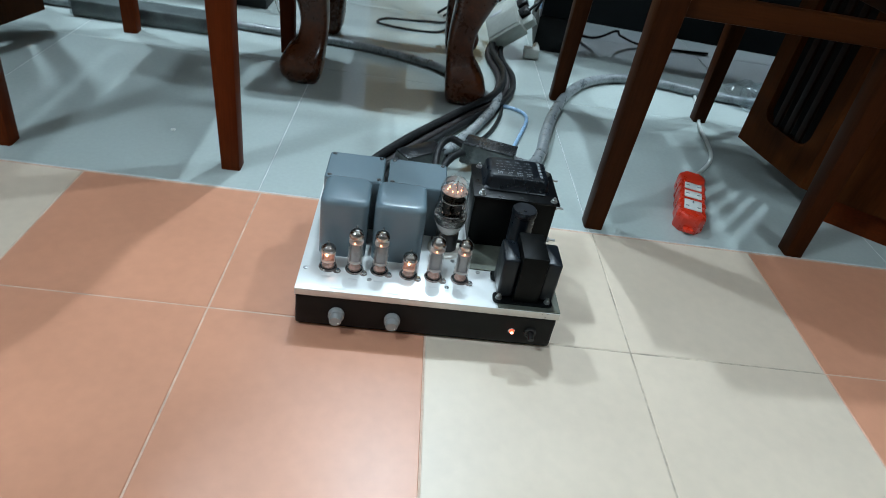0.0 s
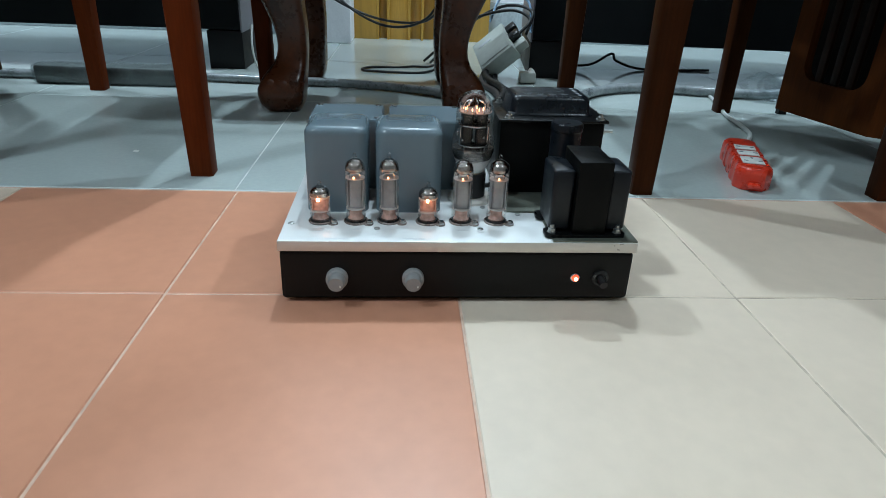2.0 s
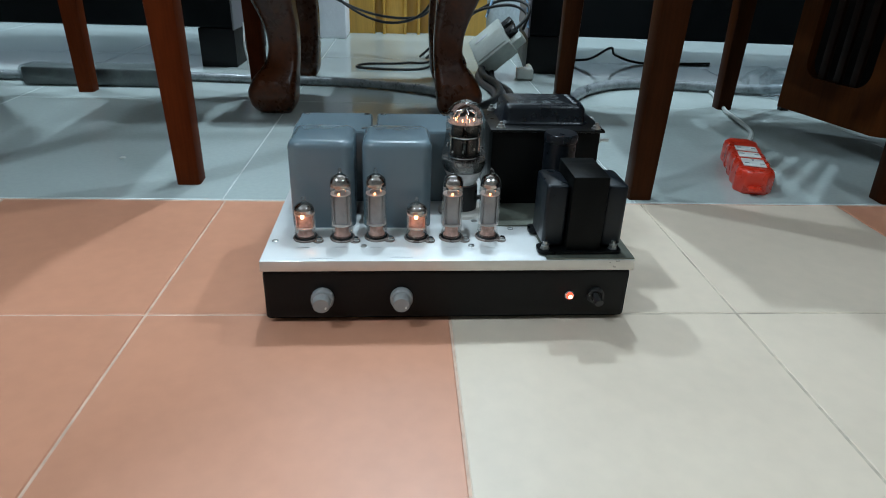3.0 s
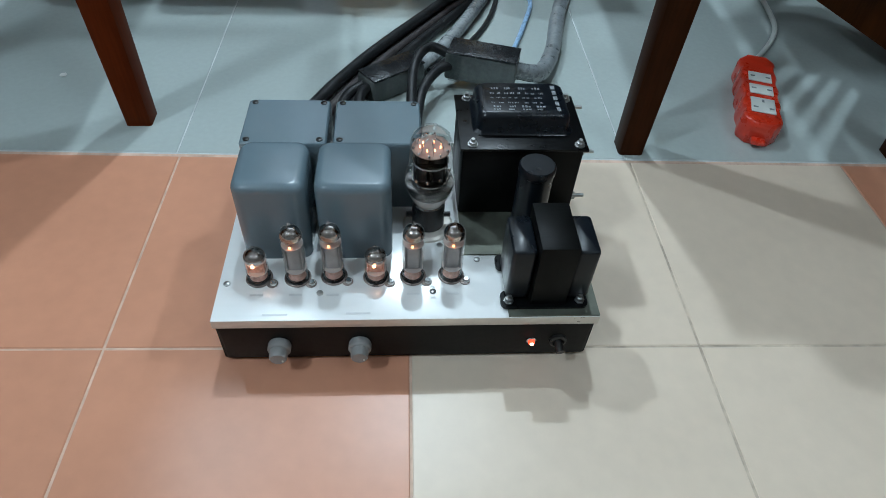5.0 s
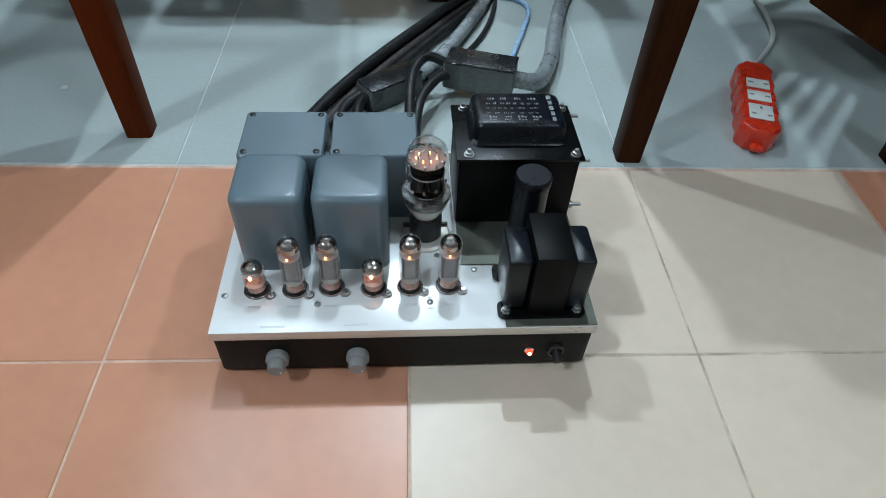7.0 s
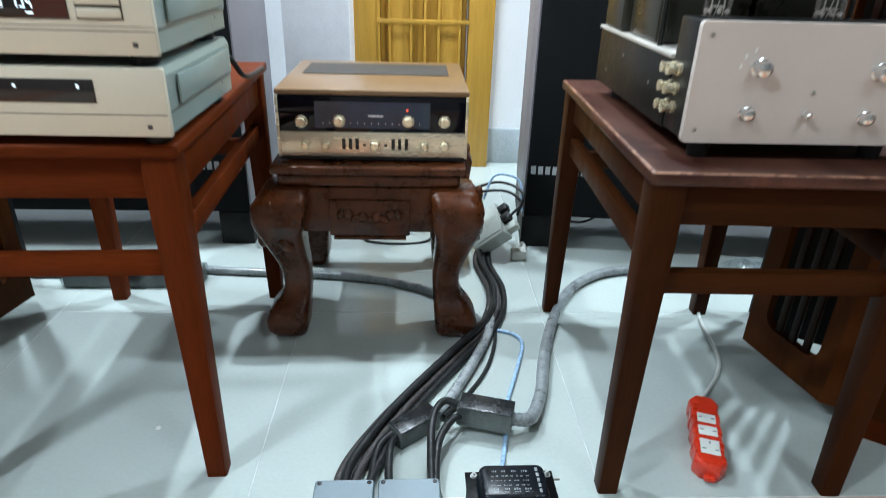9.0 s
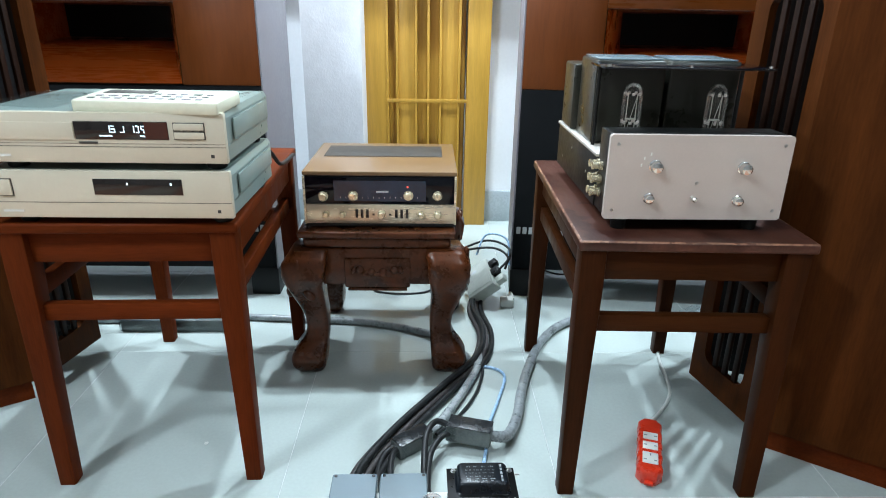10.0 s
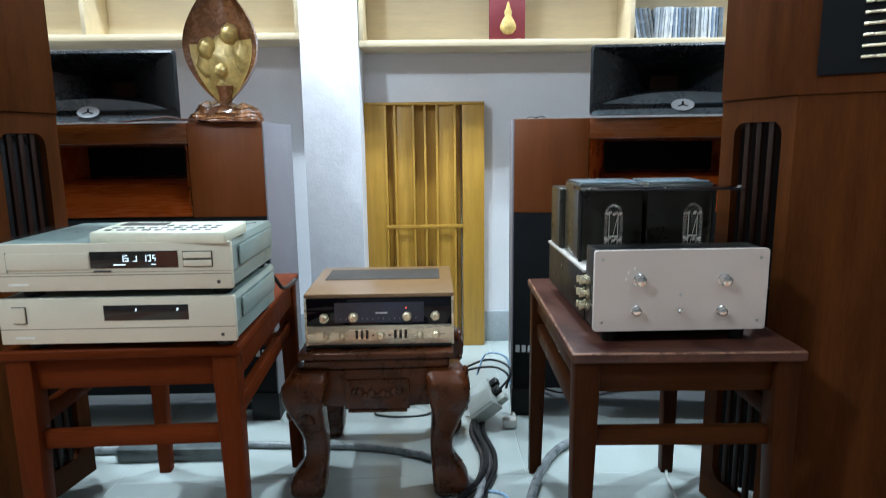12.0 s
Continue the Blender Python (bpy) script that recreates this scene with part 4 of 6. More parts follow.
def rectifier(amp, x, y):
    """Tall shouldered valve on a black base."""
    v = Vector((x, y, PZ))
    bm = B()
    lathe(bm, [(0.026, 0), (0.026, 0.003), (0.0235, 0.005), (0, 0.005)], v, 28)
    part("base_ring", bm, ALU_EDGE, amp, "bright socket ring")
    bm = B()
    lathe(bm, [(0.0165, 0.0055), (0.0165, 0.030), (0.0155, 0.033), (0, 0.033)], v, 26)
    part("rectifier_base", bm, BAKELITE, amp, "black bakelite base")
    bm = B()
    lathe(bm, [(0.0150, 0.0335), (0.0172, 0.039), (0.0205, 0.046), (0.0238, 0.056), (0.0247, 0.062), (0.0240, 0.069), (0.0222, 0.077), (0.0208, 0.085), (0.0206, 0.096), (0.0202, 0.105), (0.0180, 0.1135), (0.0125, 0.1195), (0.0060, 0.1225), (0, 0.1232)], v, 34)
    g = part("rectifier_glass", bm, GLASS, amp, "shouldered clear glass envelope", angle=70)
    bm = B()
    lathe(bm, [(0.0142, 0.0345), (0.0166, 0.040), (0.0197, 0.0462), (0.0206, 0.0490)], v, 34)
    part("getter_band", bm, GETTER_BAND, g, "getter band coloured pale for its mirror shine", angle=70)
    bm = B()
    lathe(bm, [(0.0207, 0.0495), (0.0230, 0.0565), (0.0236, 0.0620)], v, 34)
    part("getter_flash", bm, GETTER_HAZE, g, "speckled dark getter film", angle=70)
    for s in (-1, 1):
        bm = B()
        loft(bm, [[(x + s * 0.0078 + a, y + b, PZ + z) for a, b in rounded(0.0125, 0.011, 0.003, 3)] for z in (0.052, 0.099)])
        part("anode", bm, DARK_PLATE, g)
    bm = B()
    for z, q in ((0.0500, 0.0185), (0.1005, 0.0182)):
        lathe(bm, [(0, z), (q, z), (q, z + 0.0009), (0, z + 0.0009)], v, 24)
    part("mica", bm, MICA_DARK, g)
    bm = B()
    for k in range(7):
        q = radians(51.4 * k + 20)
        c, s = math.cos(q), math.sin(q)
        sweep(bm, [(x + 0.013 * c, y + 0.013 * s, PZ + 0.101), (x + 0.011 * c, y + 0.011 * s, PZ + 0.110), (x + 0.004 * c, y + 0.004 * s, PZ + 0.113)], 0.0008, 6, 3)
    for s in (-1, 1):
        sweep(bm, [(x + s * 0.0155, y - 0.004, PZ + 0.051), (x + s * 0.0155, y - 0.004, PZ + 0.093)], 0.0009, 6, 2)
    part("support_wire", bm, CHROME, g)
    bm = B()
    for dx, dy in ((-0.0105, -0.002), (0.0085, -0.003), (-0.004, -0.0085), (0.0025, 0.005), (0.003, -0.008), (-0.0075, 0.004)):
        lathe(bm, [(0, 0), (0.0007, 0.0004), (0.0007, 0.0030), (0, 0.0036)], v + Vector((dx, dy, 0.1020)), 8)
    part("filament", bm, HEATER_DIM, g, "glowing filament tips")
    bm = B()
    for k in range(10):
        q = radians(36 * k + 9)
        c, s = math.cos(q), math.sin(q)
        lathe(bm, [(0, 0), (0.0013, 0.0004), (0.0013, 0.0026), (0, 0.0032)], v + Vector((0.0165 * c, 0.0165 * s, 0.1012)), 8)
        lathe(bm, [(0, 0), (0.0016, 0.0006), (0.0011, 0.0030), (0, 0.0036)], v + Vector((0.0190 * c, 0.0190 * s, 0.0705 + 0.0018 * (k % 3))), 8)
    for z in (0.064, 0.086):
        lathe(bm, [(0.0172, z), (0.0176, z + 0.0008), (0.0172, z + 0.0016), (0.0166, z + 0.0016), (0.0166, z), (0.0172, z)], v, 28)
    for k in range(8):
        q = radians(45 * k)
        sweep(bm, [v + Vector((0.0150 * math.cos(q), 0.0150 * math.sin(q), 0.050)), v + Vector((0.0160 * math.cos(q), 0.0160 * math.sin(q), 0.064))], 0.0013, 6, 2)
    part("bright_bracket", bm, CHROME, g, "bright metal brackets and plate ribs")
    for s in (-1, 1):
        bm = B()
        sweep(bm, [v + Vector((s * 0.016, 0, 0.016)), v + Vector((s * 0.0225, -0.001, 0.017))], 0.0028, 8, 2)
        part("base_clip", bm, BAKELITE, amp)


def can(amp, x0, x1, y0, y1, h, lid):
    bm = B()
    cx, cy, w, d = (x0 + x1) / 2, (y0 + y1) / 2, x1 - x0, y1 - y0
    R = 0.005 if lid else 0.012
    prof = [(0, 0.0), (0, h - 0.008), (0.0006, h - 0.0052), (0.0022, h - 0.0025), (0.0048, h - 0.0007), (0.0080, h)] if not lid else [(0, 0), (0, h - 0.003), (0.0008, h - 0.001), (0.002, h)]
    loft(bm, [[(a, b, PZ + z) for a, b in rounded(w - 2 * i, d - 2 * i, max(0.002, R - i * 0.4), 6, cx, cy)] for i, z in prof])
    c = part("transformer_can", bm, CAN_GREY, amp, "blue-grey enamelled transformer can", angle=18 if lid else 50)
    if lid:
        for sx in (-1, 1):
            for sy in (-1, 1):
                bm = B()
                screw(bm, (cx + sx * (w / 2 - 0.007), cy + sy * (d / 2 - 0.007), PZ + h), 0.0032, 0.0012)
                part("lid_screw", bm, BAKELITE, c)


def valve_amplifier():
    amp = thing("valve_amplifier", "small open valve amplifier with grey cans on tiled floor", "amplifier", (-0.003, -0.19, 0))
    bm = B()
    slab(bm, (-0.177, -0.3095, 0.005), (0.1715, -0.058, 0.0575), 0.0035, 3)
    part("chassis", bm, FRONT_BLACK, amp, "black steel chassis")
    bm = B()
    slab(bm, (-0.1785, -0.3155, 0.0045), (0.1740, -0.3100, 0.0570), 0.004, 3)
    front = part("front_panel", bm, FRONT_BLACK, amp, "black anodised front panel")
    bm = B()
    slab(bm, (-0.1795, -0.3185, 0.0580), (0.1755, -0.054, PZ), 0.0008, 2)
    plate = part("top_plate", bm, [ALU, ALU_EDGE], amp, "brushed aluminium top plate")
    for p in plate.data.polygons:
        if abs(p.normal.z) < 0.5:
            p.material_index = 1
    for sx in (-0.155, 0.150):
        for sy in (-0.285, -0.075):
            bm = B()
            lathe(bm, [(0.011, 0), (0.012, 0.006)], (sx, sy, 0.0), 18)
            part("foot", bm, RUBBER, amp)
    for x in (-0.1235, -0.0485):
        bm = B()
        lathe(bm, [(0.0100, 0), (0.0108, 0.002), (0.0108, 0.0075), (0.0098, 0.0088), (0.0086, 0.0092), (0.0082, 0.0165), (0.0072, 0.0180), (0, 0.0180)], (x, -0.3157, 0.0295), 26, FRONT)
        part("knob", bm, KNOB_GREY, front, "grey plastic control knob")
        bm = B()
        slab(bm, (x + 0.0035, -0.3346, 0.0265), (x + 0.0050, -0.3335, 0.0282))
        part("pointer", bm, WHITE_PLASTIC, front, smooth=False)
    bm = B()
    lathe(bm, [(0.0048, 0), (0.0048, 0.0012), (0.0036, 0.0020), (0.0036, 0.0010), (0, 0.0010)], (0.1165, -0.3157, 0.0295), 18, FRONT)
    part("lamp_bezel", bm, CHROME, front)
    bm = B()
    lathe(bm, [(0.0034, 0), (0.0031, 0.0026), (0.0020, 0.0036), (0, 0.0040)], (0.1165, -0.3171, 0.0295), 16, FRONT)
    part("pilot_lamp", bm, LED_RED, front, "lit red pilot lamp")
    bm = B()
    lathe(bm, [(0.0022, 0), (0.0018, 0.001), (0, 0.0014)], (0.1165, -0.3206, 0.0295), 12, FRONT)
    part("lamp_core", bm, LED_CORE, front)
    bm = B()
    lathe(bm, [(0.0085, 0), (0.0085, 0.003), (0.0060, 0.004), (0.0060, 0.002), (0, 0.002)], (0.1425, -0.3157, 0.0295), 20, FRONT)
    part("switch_nut", bm, BAKELITE, front, "round black switch nut")
    bm = B()
    sweep(bm, [(0.1425, -0.3175, 0.0295), (0.1428, -0.3235, 0.0285), (0.1432, -0.3295, 0.0270)], 0.0042, 10, 4)
    part("switch_lever", bm, BAKELITE, front, "black toggle lever")
    can(amp, -0.1605, -0.0955, -0.243, -0.1720, 0.0910, False)
    can(amp, -0.0875, -0.0175, -0.243, -0.1720, 0.0910, False)
    can(amp, -0.1650, -0.0810, -0.169, -0.0930, 0.0825, True)
    can(amp, -0.0755, 0.0120, -0.169, -0.0930, 0.0825, True)
    for x, y, tall in ((-0.143, -0.268, False), (-0.107, -0.268, True), (-0.073, -0.266, True), (-0.033, -0.268, False), (0.002, -0.267, True), (0.039, -0.266, True)):
        small_valve(amp, x, y, tall)
    rectifier(amp, 0.019, -0.197)
    # dull plate under the power transformer
    bm = B()
    slab(bm, (0.052, -0.240, PZ + 0.0002), (0.090, -0.06, PZ + 0.0016))
    slab(bm, (0.0895, -0.3175, PZ + 0.0002), (0.1750, -0.06, PZ + 0.0016))
    part("shim_plate", bm, SHIM, amp, "dull zinc plate", smooth=False)
    z0 = PZ + 0.0018
    # power transformer: laminations between two flanges, bell cover above
    bm = B()
    slab(bm, (0.051, -0.180, z0), (0.1710, -0.094, z0 + 0.084), 0.002)
    pt = part("power_transformer", bm, LAMIN, amp, "black laminated power transformer")
    bm = B()
    slab(bm, (0.048, -0.184, z0 + 0.0842), (0.1745, -0.090, z0 + 0.0872), 0.001)
    part("flange", bm, TR_BLACK, pt)
    bm = B()
    loft(bm, [[(a, b, z0 + z) for a, b in rounded(0.094 - 2 * i, 0.063 - 2 * i, 0.009, 5, 0.1125, -0.1270)] for i, z in ((-0.003, 0.0874), (0.0, 0.0900), (0.001, 0.103), (0.003, 0.1068), (0.006, 0.1085))])
    bell = part("bell_cover", bm, COIL, pt, "glossy black bell cover with faint print", angle=50)
    rp = random.Random(3)
    for row, (y, n, tall) in enumerate(((-0.1490, 4, 0.0026), (-0.1445, 4, 0.0034), (-0.1375, 7, 0.0022), (-0.1290, 9, 0.0022), (-0.1215, 8, 0.0034), (-0.1130, 4, 0.0042))):
        for k in range(n):
            x = 0.0785 + 0.056 * (k + 0.5) / n + rp.uniform(-0.0012, 0.0012)
            w = 0.040 / n * rp.uniform(0.55, 1.0)
            bm = B()
            for j in range(3):
                u = x + w * (j - 1) / 3
                slab(bm, (u, y, z0 + 0.1086), (u + w * rp.uniform(0.12, 0.26), y + tall * rp.uniform(0.6, 1.0), z0 + 0.1088))
            part("print_bar", bm, INK, bell, smooth=False)
    for k in range(5):
        bm = B()
        slab(bm, (0.1440 + rp.uniform(0, 0.0008), -0.150 + 0.0095 * k, z0 + 0.1086), (0.1485, -0.1435 + 0.0095 * k, z0 + 0.1088))
        part("print_bar", bm, INK, bell, smooth=False)
    for x in (0.0605, 0.1660):
        for y in (-0.1765, -0.0985):
            bm = B()
            lathe(bm, [(0.0052, 0), (0.0052, 0.0010), (0.0038, 0.0011), (0.0038, 0.0038), (0.0020, 0.0042), (0.0020, 0.007), (0, 0.007)], (x, y, z0 + 0.0873), 14)
            part("bolt", bm, STEEL, pt)
    for y, z in ((-0.100, 0.080), (-0.166, 0.072), (-0.172, 0.018)):
        bm = B()
        lathe(bm, [(0.0042, 0), (0.0042, 0.004), (0.0020, 0.0042), (0.0020, 0.014), (0, 0.014)], (0.1712, y, z0 + z), 10, Matrix.Rotation(radians(90), 4, "Y"))
        part("side_bolt", bm, STEEL, pt)
    # capacitor can
    bm = B()
    lathe(bm, [(0.0165, 0), (0.0165, 0.084), (0.0175, 0.085), (0.0175, 0.091), (0.0160, 0.093), (0, 0.093)], (0.118, -0.213, z0), 28)
    part("capacitor", bm, COIL, amp, "tall black capacitor")
    # choke
    bm = B()
    slab(bm, (0.1095, -0.307, z0 + 0.003), (0.1435, -0.248, z0 + 0.0775), 0.0012)
    ck = part("choke", bm, LAMIN, amp, "black choke with side coils")
    for a, b in ((0.0870, 0.1090), (0.1440, 0.1650)):
        bm = B()
        loft(bm, [[(x, y, z0 + z) for x, y in rounded(b - a - 2 * i, 0.048 - 2 * i, 0.004, 4, (a + b) / 2, -0.2775)] for i, z in ((0.001, 0.006), (0, 0.008), (0, 0.0645), (0.0006, 0.0662), (0.0018, 0.0672))])
        part("coil_cover", bm, COIL, ck, angle=50)
    bm = B()
    outline(bm, rounded(0.082, 0.020, 0.006, 4, 0.124, -0.3000), z0, z0 + 0.0028, "z")
    outline(bm, rounded(0.082, 0.020, 0.006, 4, 0.124, -0.2535), z0, z0 + 0.0028, "z")
    part("mounting_foot", bm, TR_BLACK, ck)
    for x in (0.0905, 0.1575):
        bm = B()
        lathe(bm, [(0.0050, 0), (0.0050, 0.001), (0.0040, 0.0012), (0.0040, 0.0045), (0.0022, 0.005), (0.0022, 0.008), (0, 0.008)], (x, -0.3020, z0 + 0.0028), 6)
        part("nut", bm, STEEL, ck)
    # plate screws and faint print
    for x, y in ((-0.172, -0.275), (-0.085, -0.287), (0.0205, -0.2865), (0.066, -0.246), (0.030, -0.226), (0.0855, -0.232)):
        bm = B()
        screw(bm, (x, y, PZ), 0.0032, 0.0012)
        part("plate_screw", bm, STEEL, plate)
    toe_in(amp, (0.0, -0.3185), 0.8)
    for x, y, w in ((-0.1235, -0.312, 0.022), (-0.0485, -0.311, 0.022), (-0.143, -0.289, 0.012), (-0.107, -0.289, 0.012), (-0.073, -0.289, 0.012), (0.002, -0.289, 0.012), (0.039, -0.289, 0.012), (0.0205, -0.2805, 0.005), (0.0205, -0.2935, 0.005), (0.134, -0.3105, 0.02)):
        bm = B()
        slab(bm, (x - w / 2, y - 0.0011, PZ + 0.0001), (x + w / 2, y + 0.0011, PZ + 0.0003))
        part("print_bar", bm, FAINT_INK, plate, smooth=False)


valve_amplifier()


# ---- receiver on the carved stool ----
def receiver():
    x0, x1, y0, y1, zb, zt = -0.320, 0.082, 0.545, 0.905, 0.420, 0.569
    t = thing("receiver", "vintage receiver with brown lid and gilt knobs on stool", "receiver", ((x0 + x1) / 2, 0.70, 0.416))
    bm = B()
    slab(bm, (x0 + 0.004, y0 + 0.012, zb + 0.006), (x1 - 0.004, y1, zt - 0.012), 0.002)
    part("case", bm, BLACK_STEEL, t)
    for x in (x0 + 0.03, x1 - 0.03):
        for y in (y0 + 0.03, y1 - 0.03):
            bm = B()
            lathe(bm, [(0.009, 0), (0.01, 0.0105)], (x, y, 0.416), 14)
            part("foot", bm, RUBBER, t)
    bm = B()
    slab(bm, (x0 - 0.001, y0 + 0.002, zt - 0.0118), (x1 + 0.001, y1 + 0.003, zt), 0.003)
    lid = part("lid", bm, TUNER_LID, t, "brown enamelled lid")
    bm = B()
    slab(bm, (x0 + 0.030, y0 + 0.175, zt + 0.0003), (x1 - 0.035, y1 - 0.045, zt + 0.0018), 0.0006)
    part("vent", bm, MESH_DARK, lid, "dark perforated vent")
    W = x1 - x0
    bm = B()
    slab(bm, (x0 + 0.002, y0, zb + 0.062), (x1 - 0.002, y0 + 0.011, zt - 0.013), 0.0015)
    glass = part("glass_panel", bm, BLACK_GLASS, t, "black glass dial panel")
    bm = B()
    slab(bm, (x0 + 0.20 * W, y0 - 0.0008, zb + 0.070), (x0 + 0.80 * W, y0 - 0.0002, zt - 0.024))
    part("dial", bm, DIAL, glass, "dim blue tuning dial", smooth=False)
    for k in range(15):
        bm = B()
        x = x0 + W * (0.24 + 0.036 * k)
        slab(bm, (x, y0 - 0.0013, zb + 0.078), (x + 0.001, y0 - 0.0009, zb + 0.082))
        part("dial_mark", bm, PALE_INK, glass, smooth=False)
    bm = B()
    slab(bm, (x0 + 0.475 * W, y0 - 0.0013, zb + 0.094), (x0 + 0.555 * W, y0 - 0.0009, zb + 0.098))
    part("lettering_bar", bm, PALE_INK, glass, smooth=False)
    bm = B()
    slab(bm, (x0 + 0.004, y0 - 0.001, zb + 0.008), (x1 - 0.004, y0 + 0.011, zb + 0.061), 0.0012)
    low = part("lower_panel", bm, GOLD_ALU, t, "gilt brushed aluminium lower panel")
    for x in (x0 + 0.003, x1 - 0.003):
        bm = B()
        slab(bm, (x - 0.003, y0 - 0.003, zb + 0.006), (x + 0.003, y0 + 0.008, zt - 0.0125), 0.001)
        part("end_trim", bm, GOLD_ALU, t)
    bm = B()
    slab(bm, (x0, y0 - 0.001, zb), (x1, y0 + 0.012, zb + 0.0065), 0.001)
    part("bottom_rail", bm, BLACK_STEEL, t)
    for u, z, r in ((0.130, 0.083, 0.0135), (0.325, 0.085, 0.0135), (0.685, 0.086, 0.0130), (0.875, 0.086, 0.0130)):
        bm = B()
        lathe(bm, [(r, 0), (r, 0.003), (r * 0.82, 0.004), (r * 0.80, 0.014), (r * 0.62, 0.016), (0, 0.0155)], (x0 + u * W, y0 - 0.0005, zb + z), 26, FRONT)
        part("knob", bm, BRASS, glass, "gilt knob")
    for u, r in ((0.142, 0.0095), (0.250, 0.0095), (0.508, 0.0120), (0.770, 0.0105), (0.878, 0.0115)):
        bm = B()
        lathe(bm, [(r, 0), (r, 0.002), (r * 0.8, 0.003), (r * 0.78, 0.013), (r * 0.6, 0.0145), (0, 0.014)], (x0 + u * W, y0 - 0.0012, zb + 0.034), 24, FRONT)
        part("knob", bm, BRASS, low, "small gilt knob")
    for u in (0.345, 0.380, 0.415, 0.605, 0.640, 0.675):
        bm = B()
        slab(bm, (x0 + u * W - 0.0035, y0 - 0.0022, zb + 0.024), (x0 + u * W + 0.0035, y0 - 0.0011, zb + 0.048), 0.0005)
        part("switch_slot", bm, BAKELITE, low)
    for u in (0.455, 0.565):
        bm = B()
        slab(bm, (x0 + u * W - 0.003, y0 - 0.0022, zb + 0.031), (x0 + u * W + 0.003, y0 - 0.0011, zb + 0.036))
        part("socket_hole", bm, BAKELITE, low, smooth=False)
    bm = B()
    lathe(bm, [(0.0024, 0), (0.0015, 0.0012), (0, 0.0015)], (x0 + 0.68 * W, y0 - 0.001, zb + 0.109), 12, FRONT)
    part("indicator", bm, LED_DIM, glass, "red stereo indicator")


receiver()


# ---- disc players ----
def player(name, label, z, h, upper):
    x0, x1, y0, y1 = -0.774, -0.342, 0.040, 0.345
    t = thing(name, label, "player", ((x0 + x1) / 2, 0.19, z), group="stacked players")
    b = z + 0.014
    bm = B()
    prof = [(-0.0, 0.001), (0.0, h * 0.30), (0.0025, h * 0.36), (0.0025, h * 0.88), (-0.003, h)]
    loft(bm, [[(x0 + 0.004 - i, y0 + 0.012, b + q), (x1 - 0.004 + i, y0 + 0.012, b + q), (x1 - 0.004 + i, y1, b + q), (x0 + 0.004 - i, y1, b + q)] for i, q in prof])
    part("body", bm, CD_SIDE, t, "grey-green enamelled body", smooth=False)
    bm = B()
    slab(bm, (x1 + 0.0, y0 + 0.045, b + h * 0.40), (x1 + 0.004, y1 - 0.02, b + h * 0.84), 0.003)
    part("side_cheek", bm, CD_SIDE, t)
    bm = B()
    slab(bm, (x0, y0, b), (x1, y0 + 0.0115, b + h), 0.0015)
    f = part("front_panel", bm, CHAMPAGNE, t, "champagne aluminium front")

    def bar(nm, a, c, lo, hi, m, out=0.0012, lab="", bev=0.0003):
        bm = B()
        slab(bm, (a, y0 - out, b + lo), (c, y0 - 0.0001, b + hi), bev)
        return part(nm, bm, m, f, lab)
    bar("groove", x0 + 0.001, x1 - 0.001, 0.0280, 0.0290, DARK_LINE, 0.0003, bev=0)
    if upper:
        bar("drawer", -0.747, -0.598, 0.040, 0.070, CHAMPAGNE, 0.002)
        bar("groove", -0.7485, -0.7465, 0.036, 0.072, DARK_LINE, 0.0004, bev=0)
        bar("groove", x0 + 0.001, x1 - 0.001, 0.0335, 0.0342, DARK_LINE, 0.0003, bev=0)
        d = bar("display", -0.5965, -0.438, 0.041, 0.072, DISPLAY, 0.0010, "dark display with pale digits")
        bar("display_tint", -0.478, -0.4385, 0.042, 0.071, DISPLAY_RED, 0.0013, bev=0)
        for x, w, lo, hi in ((-0.537, 0.0015, 0.053, 0.065), (-0.534, 0.006, 0.0635, 0.065), (-0.534, 0.006, 0.0585, 0.060), (-0.534, 0.006, 0.053, 0.0545), (-0.5285, 0.0015, 0.053, 0.060), (-0.513, 0.0015, 0.053, 0.064), (-0.519, 0.005, 0.053, 0.0545), (-0.496, 0.0015, 0.053, 0.065), (-0.492, 0.0055, 0.053, 0.0545), (-0.492, 0.0055, 0.0635, 0.065), (-0.488, 0.0015, 0.053, 0.065), (-0.483, 0.005, 0.0635, 0.065), (-0.4835, 0.0015, 0.058, 0.065), (-0.483, 0.005, 0.058, 0.0595), (-0.4795, 0.0015, 0.053, 0.0595), (-0.555, 0.022, 0.0465, 0.0485), (-0.486, 0.008, 0.0465, 0.0485)):
            bar("segment", x, x + w, lo, hi, VFD, 0.0015, bev=0)
        for lo in (0.058, 0.043):
            bar("button", -0.428, -0.377, lo, lo + 0.0115, CHAMPAGNE, 0.0035, bev=0.0012)
            bar("button_gap", -0.4295, -0.3755, lo - 0.0015, lo + 0.013, DARK_LINE, 0.0004, bev=0)
        bar("tab", -0.592, -0.560, 0.0335, 0.0375, DARK_LINE, 0.0015)
    else:
        d = bar("display", -0.582, -0.427, 0.043, 0.072, DISPLAY, 0.0010, "dark window with two pilot dots")
        for x in (-0.524, -0.448):
            bar("pilot_dot", x, x + 0.003, 0.061, 0.0655, VFD, 0.0015, bev=0)
        bar("power_button", -0.747, -0.724, 0.041, 0.070, CHAMPAGNE, 0.004, bev=0.0015)
        bar("button_gap", -0.7485, -0.7225, 0.0395, 0.0715, DARK_LINE, 0.0004, bev=0)
    bar("lettering_bar", -0.748, -0.712, 0.0105, 0.0145, WHITE_PLASTIC, 0.0006, bev=0)
